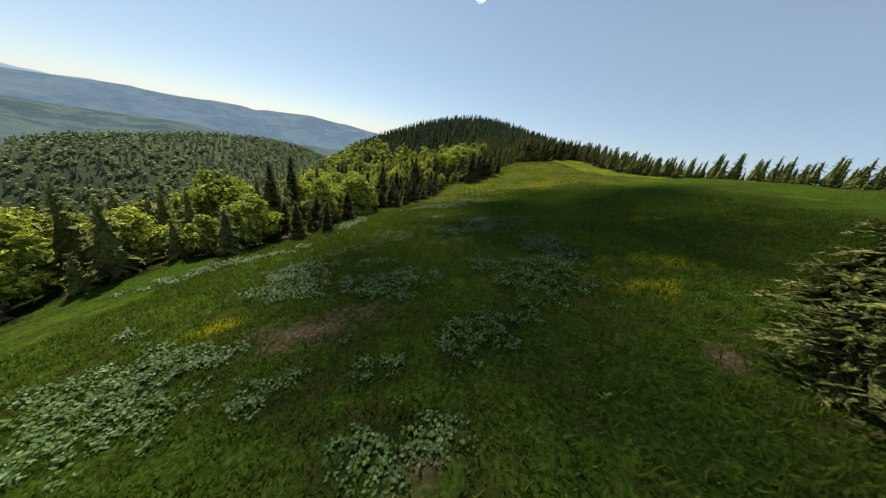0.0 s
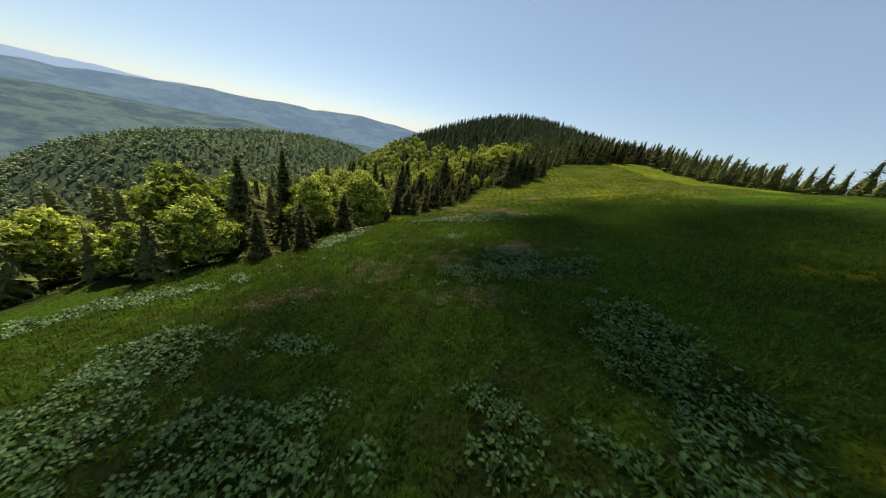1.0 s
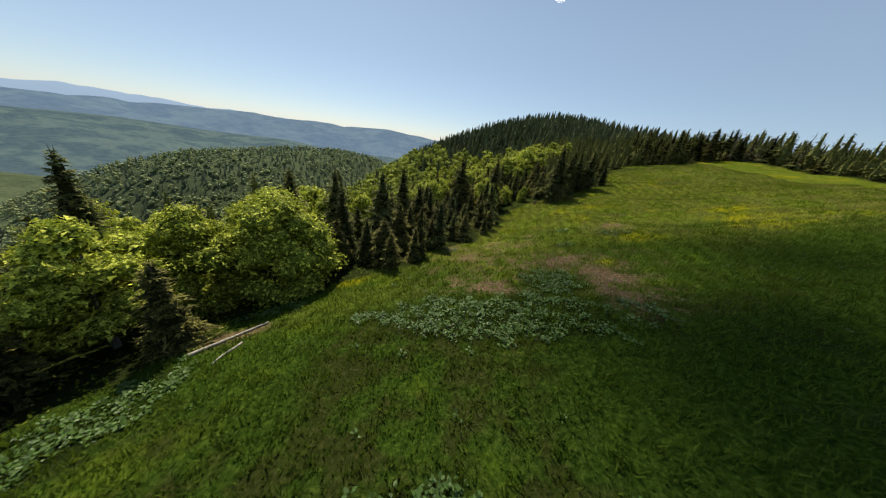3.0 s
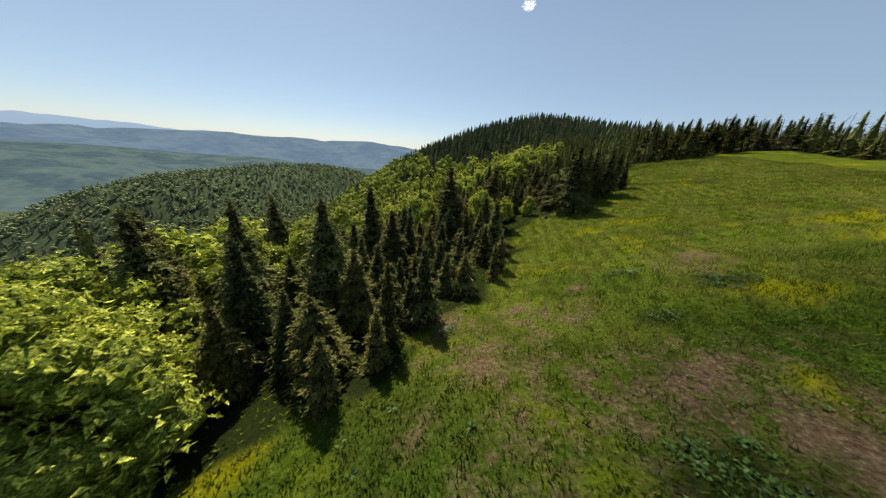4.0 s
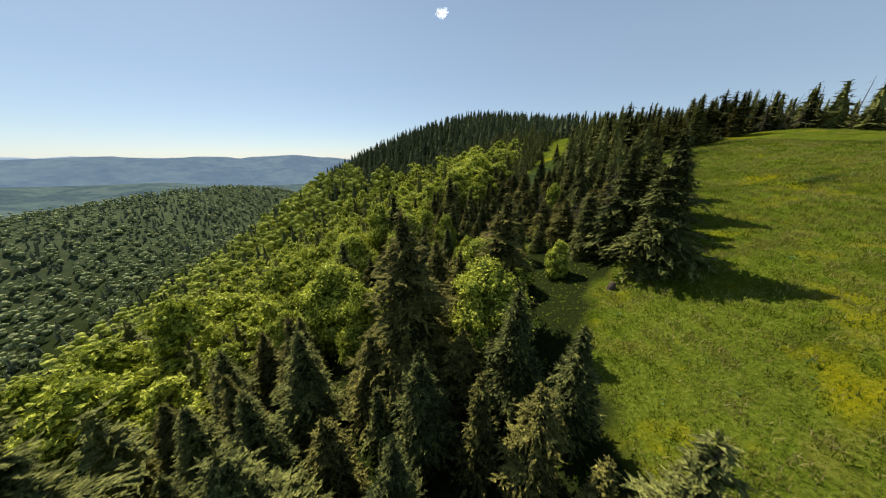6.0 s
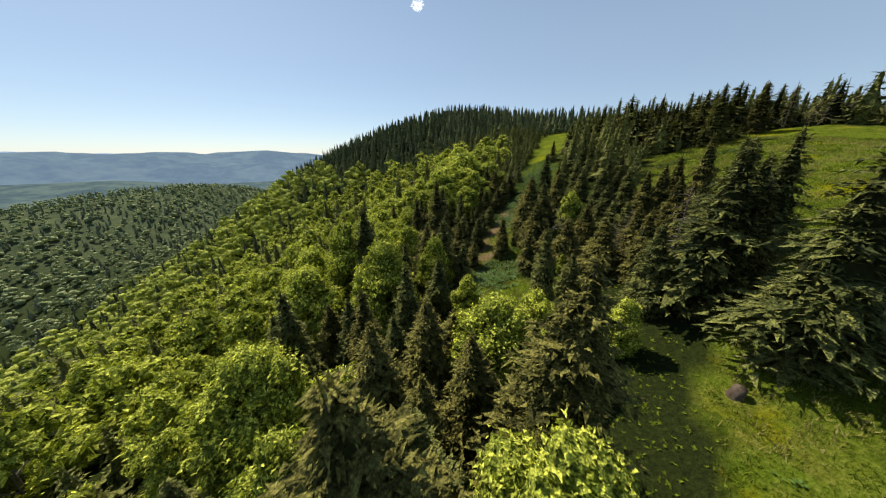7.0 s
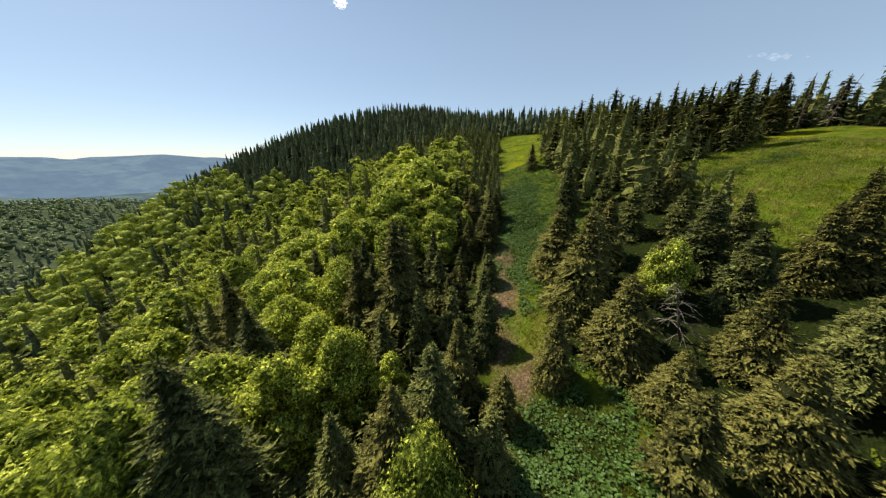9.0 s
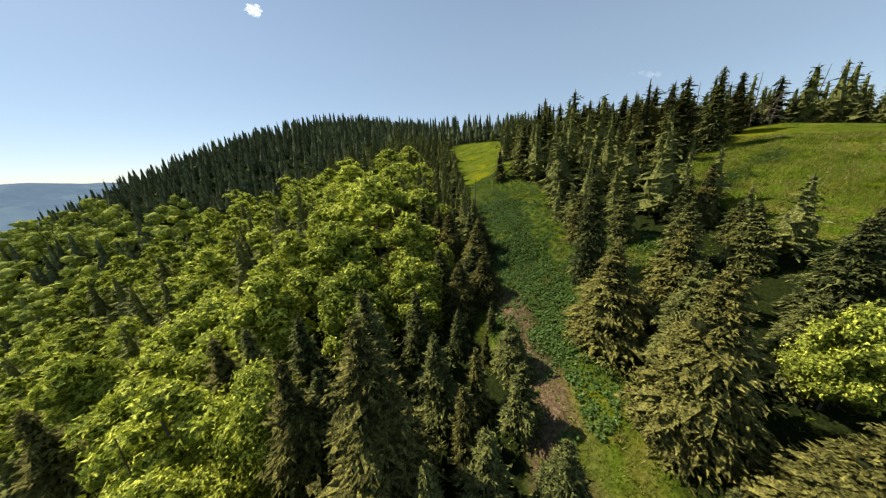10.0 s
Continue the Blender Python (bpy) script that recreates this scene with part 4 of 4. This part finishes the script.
def grow_woods():
    stand = sorted(scatter(), key=lambda row: row[4])
    count, rest, windy = {True: 0, False: 0}, [], []
    for beech, x, y, h, d in stand:
        if not beech and x > 34 and -10 < y < 135 and d < 95:
            windy.append((x, y, h))
        elif d < 95 and count[beech] < (250 if beech else 100):
            count[beech] += 1
            if beech:
                kind = "beech_1" if d < 17 else "beech_2" if d < 38 else "beech_3"
            else:
                ridge_side = y > 82 and x > 5
                kind = ("bushy_1" if ridge_side and h < 6.4 and d < 15 else "young_1" if h < 4.6 else "spruce_1") if d < 16 else "spruce_2" if d < (65 if ridge_side else 42) else "spruce_3"
            plant(kind, x, y, h, None, 1.35 if -30 < x < -7 and 18 < y < 70 or y > 84 and x > 5 else 1.15)
        else:
            rest.append((beech, x, y, h, 0 if d < 70 else 1 if d < 140 else 2))
    for x, y, h in windy[:78]:                          # the wind-bent wood on the eastern rim and the ridge
        plant("windy_2", x, y, h, None, chance.uniform(0.95, 1.45))
    rest += [(False, x, y, h, 0) for x, y, h in windy[78:]]
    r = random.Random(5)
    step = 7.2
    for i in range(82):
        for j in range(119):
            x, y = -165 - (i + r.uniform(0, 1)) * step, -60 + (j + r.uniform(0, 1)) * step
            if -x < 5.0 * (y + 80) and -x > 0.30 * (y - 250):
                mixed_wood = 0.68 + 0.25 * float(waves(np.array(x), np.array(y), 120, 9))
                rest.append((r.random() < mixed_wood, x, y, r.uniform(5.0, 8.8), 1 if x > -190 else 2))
    keep = ~open_land(np.array([q[1] for q in rest]), np.array([q[2] for q in rest]))
    rest = [q for q, k in zip(rest, keep) if k]
    lib = far_crowns(300)
    wood("near_spruce_wood", "dark green spruce wood along the ridge and the slope", [q for q in rest if not q[0] and q[1] > -165 and q[4] < 1], SPRUCE, lib, 5)
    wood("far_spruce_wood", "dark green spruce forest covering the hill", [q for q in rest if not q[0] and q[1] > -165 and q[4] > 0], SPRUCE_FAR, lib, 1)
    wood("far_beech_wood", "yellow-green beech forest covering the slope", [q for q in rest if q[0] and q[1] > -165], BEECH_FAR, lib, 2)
    wood("valley_spruce_wood", "hazy grey-green spruce forest on the lower spur", [q for q in rest if not q[0] and q[1] <= -165], HAZED_NEEDLES, lib, 3)
    wood("valley_beech_wood", "hazy pale green beech forest on the lower spur", [q for q in rest if q[0] and q[1] <= -165], HAZED_LEAVES, lib, 4)
    print("trees", count, len(rest), len(windy))


grow_woods()
for kind, pool in LIB.items():                           # builds that were not needed
    for k, ob in enumerate(pool):
        if (kind, k) not in used:
            for o in (*ob.children_recursive, ob):
                bpy.data.objects.remove(o)

# ---------------------------------------------------------------- grass, dock and things on the ground
def build_docks():
    """Dock plants: rosettes of broad, upturned leaves."""
    r = np.random.RandomState(17)
    px, py = [], []
    for stands, near in ((DOCKS, 22.0), (DOCKS_MID, 22.0), (DOCKS_FAR, 16.0)):
        for cx, cy, a, b, turn in stands:
            n = int((40.0 if (cx, cy) == (2.3, 94.8) else near) * 4 * 1.7 * a * b)
            u, v = r.uniform(-1.3, 1.3, n) * a, r.uniform(-1.3, 1.3, n) * b
            c, s = math.cos(radians(turn)), math.sin(radians(turn))
            x, y = cx + u * c - v * s, cy + u * s + v * c
            keep = ellipses(x, y, [(cx, cy, a, b, turn)], 0.45, 80) > r.uniform(0.1, 0.9, n)
            px.append(x[keep])
            py.append(y[keep])
    x, y = r.uniform(2, 27, 22000), r.uniform(102, 131, 22000)
    keep = inside(x, y, CLEARING) & (ellipses(x, y, BARE) < 0.3)
    px.append(x[keep])
    py.append(y[keep])
    n = 350                                             # strays all over the meadow
    px.append(r.uniform(-14, 26, n))
    py.append(r.uniform(-2, 80, n))
    x, y = np.concatenate(px), np.concatenate(py)
    ok = open_land(x, y)
    x, y = x[ok], y[ok]
    k = 7
    n = len(x) * k
    size = np.repeat(r.uniform(0.7, 1.25, len(x)), k)
    a = r.uniform(0, 6.28, n)
    up = r.uniform(-0.1, 1.1, n)
    along = unit(np.stack([np.cos(a), np.sin(a), up], 1))
    base = np.stack([np.repeat(x, k) + 0.05 * np.cos(a), np.repeat(y, k) + 0.05 * np.sin(a), np.repeat(height(x, y), k) + r.uniform(0.02, 0.16, n) * size], 1)
    wide = unit(np.stack([-np.sin(a), np.cos(a), r.uniform(-0.35, 0.35, n)], 1))
    length = size * r.uniform(0.08, 0.18, n)
    v, f = sprays(base, along, wide, length, length * r.uniform(0.5, 0.72, n), length * r.uniform(0.1, 0.5, n))
    tagged(new("dock_plants", mesh_of("dock_plants", v, f, DOCK, False)), "broad-leaved green dock plants in dense patches", "plants", kind="stuff")


def build_grass(name, label, n, box, mat, seed, tall, sort, broad):
    r = np.random.RandomState(seed)
    x, y = r.uniform(box[0], box[1], n), r.uniform(box[2], box[3], n)
    dry = smooth(-8, 8, y - np.clip(50 + 0.5 * x, 45, 58) + 5 * waves(x, y, 11, 21))
    straw = smooth(-0.7, 0.4, waves(x, y, 4.5, 35) + 0.6 * waves(x, y, 1.7, 36))
    share = {"lush": 1 - dry, "straw": dry * straw, "fresh": dry * (1 - straw)}[sort]
    tuft = smooth(-1.0, 1.2, waves(x, y, 1.9, 33) + 0.7 * waves(x, y, 0.7, 34) + r.normal(0, 0.5, n))
    ok = open_land(x, y) & (np.maximum(ellipses(x, y, BARE), 0.6 * ellipses(x, y, LITTER, 0.5, 90)) < r.uniform(0.1, 1.0, n)) & (share * (0.45 + 0.55 * tuft) > r.uniform(0.05, 1, n))
    x, y, tuft = x[ok], y[ok], tuft[ok]
    n = len(x)
    a, h = r.uniform(0, 6.28, n), tall * r.uniform(0.5, 1.3, n) * (0.5 + 0.7 * tuft)
    w, lean = broad * r.uniform(0.6, 1.4, n), r.uniform(0.1, 0.9, n)
    z = height(x, y) - 0.02
    b = r.uniform(0, 6.28, n)
    v = np.stack([np.stack([x - w * np.cos(a), y - w * np.sin(a), z], 1), np.stack([x + w * np.cos(a), y + w * np.sin(a), z], 1),
                  np.stack([x + lean * h * np.cos(b), y + lean * h * np.sin(b), z + h], 1)], 1).reshape(-1, 3)
    tagged(new(name, mesh_of(name, v, np.arange(3 * n).reshape(-1, 3), mat, False)), label, "grass", kind="stuff")


def build_undergrowth():
    """Ferns, seedlings and herbs on the floor of the wood and along its rim."""
    r = np.random.RandomState(23)
    n = 34000
    x, y = r.uniform(-26, 24, n), r.uniform(16, 112, n)
    ok = ~open_land(x, y) | (ellipses(x, y, BARE) > 0.9)
    ok &= smooth(-0.6, 0.5, waves(x, y, 5, 41)) > r.uniform(0, 1, n)
    x, y = x[ok], y[ok]
    k, m = 5, len(x) * 5
    a = r.uniform(0, 6.28, m)
    along = unit(np.stack([np.cos(a), np.sin(a), r.uniform(0.3, 1.4, m)], 1))
    base = np.stack([np.repeat(x, k), np.repeat(y, k), np.repeat(height(x, y), k)], 1)
    wide = unit(np.stack([-np.sin(a), np.cos(a), r.uniform(-0.3, 0.3, m)], 1))
    length = r.uniform(0.07, 0.20, m)
    v, f = sprays(base, along, wide, length, length * r.uniform(0.3, 0.5, m), length * r.uniform(0.1, 0.5, m))
    tagged(new("undergrowth", mesh_of("undergrowth", v, f, FRESH, False)), "green ferns and seedlings on the floor of the wood", "plants", kind="stuff")


build_docks()
build_undergrowth()
build_grass("meadow_grass", "dark green tufted mountain meadow grass", 400000, (-18, 34, -1, 62), GRASS, 5, 0.24, "lush", 0.03)
build_grass("dry_meadow_grass", "olive and straw-coloured tufted meadow grass", 900000, (-12, 44, 30, 112), STRAW, 6, 0.20, "straw", 0.020)
build_grass("fresh_meadow_grass", "fresh green tufted meadow grass", 800000, (-12, 44, 30, 112), FRESH, 7, 0.18, "fresh", 0.020)


def build_log(x0, y0, x1, y1, radius, label):
    """A weathered fallen trunk lying on the slope."""
    r = np.random.RandomState(int(abs(x0 * 10)))
    s = np.linspace(0, 1, 9)
    x, y = x0 + (x1 - x0) * s + 0.04 * np.sin(s * 7), y0 + (y1 - y0) * s
    z = height(x, y) + radius * 0.8
    d = unit(np.array([x1 - x0, y1 - y0, float(z[-1] - z[0])]))
    side = unit(np.cross(d, np.array([0, 0, 1.0])))
    up = np.cross(side, d)
    rad = radius * np.interp(s, [0, 0.05, 1], [0.85, 1, 0.55]) * (1 + 0.06 * r.normal(size=9))
    a = np.arange(8) * math.pi / 4
    v = np.stack([x, y, z], 1)[:, None] + rad[:, None, None] * (np.cos(a)[None, :, None] * side + np.sin(a)[None, :, None] * up)
    f = [(k * 8 + i, k * 8 + (i + 1) % 8, (k + 1) * 8 + (i + 1) % 8, (k + 1) * 8 + i) for k in range(8) for i in range(8)]
    f += [(0, 2, 4, 6), (64, 66, 68, 70)]
    tagged(new("fallen_log", mesh_of("fallen_log", v.reshape(-1, 3), np.array(f), PALE_WOOD)), label, "log")


build_log(-10.6, 36.9, -10.0, 40.2, 0.085, "pale barkless fallen trunk lying on the meadow's rim")
build_log(-9.3, 38.2, -8.9, 36.6, 0.05, "pale broken branch lying in the grass")


def dead_bough():
    """One bare, drooping bough a metre long."""
    parts = []
    for side, start, reach in ((0, 0, 1.0), (0.30, 0.3, 0.45), (-0.28, 0.5, 0.4)):
        q = np.linspace(0, 1, 5)
        cx, cy, cz = start + reach * q, side * q, 0.16 * (start + reach * q) - 0.5 * (start + reach * q) ** 2
        ang = np.array([0, 2.1, 4.2])
        rad = np.linspace(0.024, 0.006, 5) * (1 if side == 0 else 0.6)
        v = np.stack([np.stack([cx, cy + w * 0, cz], 1) + rad[:, None] * np.array([0, math.cos(a), math.sin(a)]) for a, w in zip(ang, ang)], 1).reshape(-1, 3)
        f = np.array([(k * 3 + s, k * 3 + (s + 1) % 3, (k + 1) * 3 + (s + 1) % 3, (k + 1) * 3 + s) for k in range(4) for s in range(3)])
        parts.append((v, f))
    return mesh_of("bough", *join(parts), DEAD)


BOUGH = dead_bough()


def build_snag(x, y, h, lean, turn, boughs, label, radius=0.07):
    """A dead spruce: bare leaning stem with drooping, broken twigs."""
    r = np.random.RandomState(int(x * 7 + y))
    root = tagged(new("dead_spruce"), label, "dead tree", "dead trees on the ridge")
    part("trunk", *tube([(0, 0, z) for z in np.linspace(-0.4, h, 8)], np.linspace(radius, 0.02, 8), 7), BARK, root)
    for k in range(boughs):
        z = h * (0.14 + 0.82 * k / boughs)
        L = (0.5 + 1.3 * (1 - z / h)) * r.uniform(0.5, 1.1)
        ob = new("bough", BOUGH)
        ob.parent = root
        ob.matrix_basis = pose(0, 0, z, 0, r.uniform(-12, 12), k * 137.5 + r.uniform(-20, 20)) @ Matrix.Diagonal((L, 1, L, 1))
    root.matrix_basis = pose(x, y, float(height(x, y)) - 0.1, 0, lean, turn)


build_snag(7.7, 89.6, 5.9, 37, 12, 70, "grey dead spruce leaning far over between living spruces")
build_snag(9.0, 85.4, 6.6, 14, 40, 44, "bare grey dead spruce with drooping twigs")
build_snag(9.4, 96.2, 3.4, 16, 150, 22, "broken grey dead spruce among young spruces")
build_snag(-10.9, 112.5, 7.4, 3, 0, 5, "thin bare dead pole standing in the beech wood", 0.06)
build_snag(-11.4, 115.0, 7.2, 5, 80, 5, "thin bare dead pole standing in the beech wood", 0.06)
build_snag(14.8, 121.4, 4.6, 1, 0, 12, "slim bare dead trunk beside the clearing")
for sx, sy, sh in ((49.6, 109.2, 6.2), (52.0, 108.7, 5.2), (53.8, 108.2, 4.6), (56, 112, 7.0), (58.5, 109, 6.4), (60, 106, 6.8), (57, 117, 6.0), (62, 111, 7.0), (55, 116.5, 6.6)):
    build_snag(sx, sy, sh, random.Random(int(sx)).uniform(2, 16), sx * 40, 16, "thin bare dead spruce on the skyline")


def build_stump(x, y):
    root = tagged(new("tree_stump"), "dark weathered stump in the grass", "stump")
    v, f = tube([(0, 0, -0.2), (0, 0, 0.15), (0.02, 0, 0.42), (0.02, 0.01, 0.45)], (0.30, 0.22, 0.19, 0.02), 9)
    part("wood", v, f, BARK, root)
    root.matrix_basis = pose(x, y, float(height(x, y)), 4, 3, 0)


build_stump(6.4, 79.4)
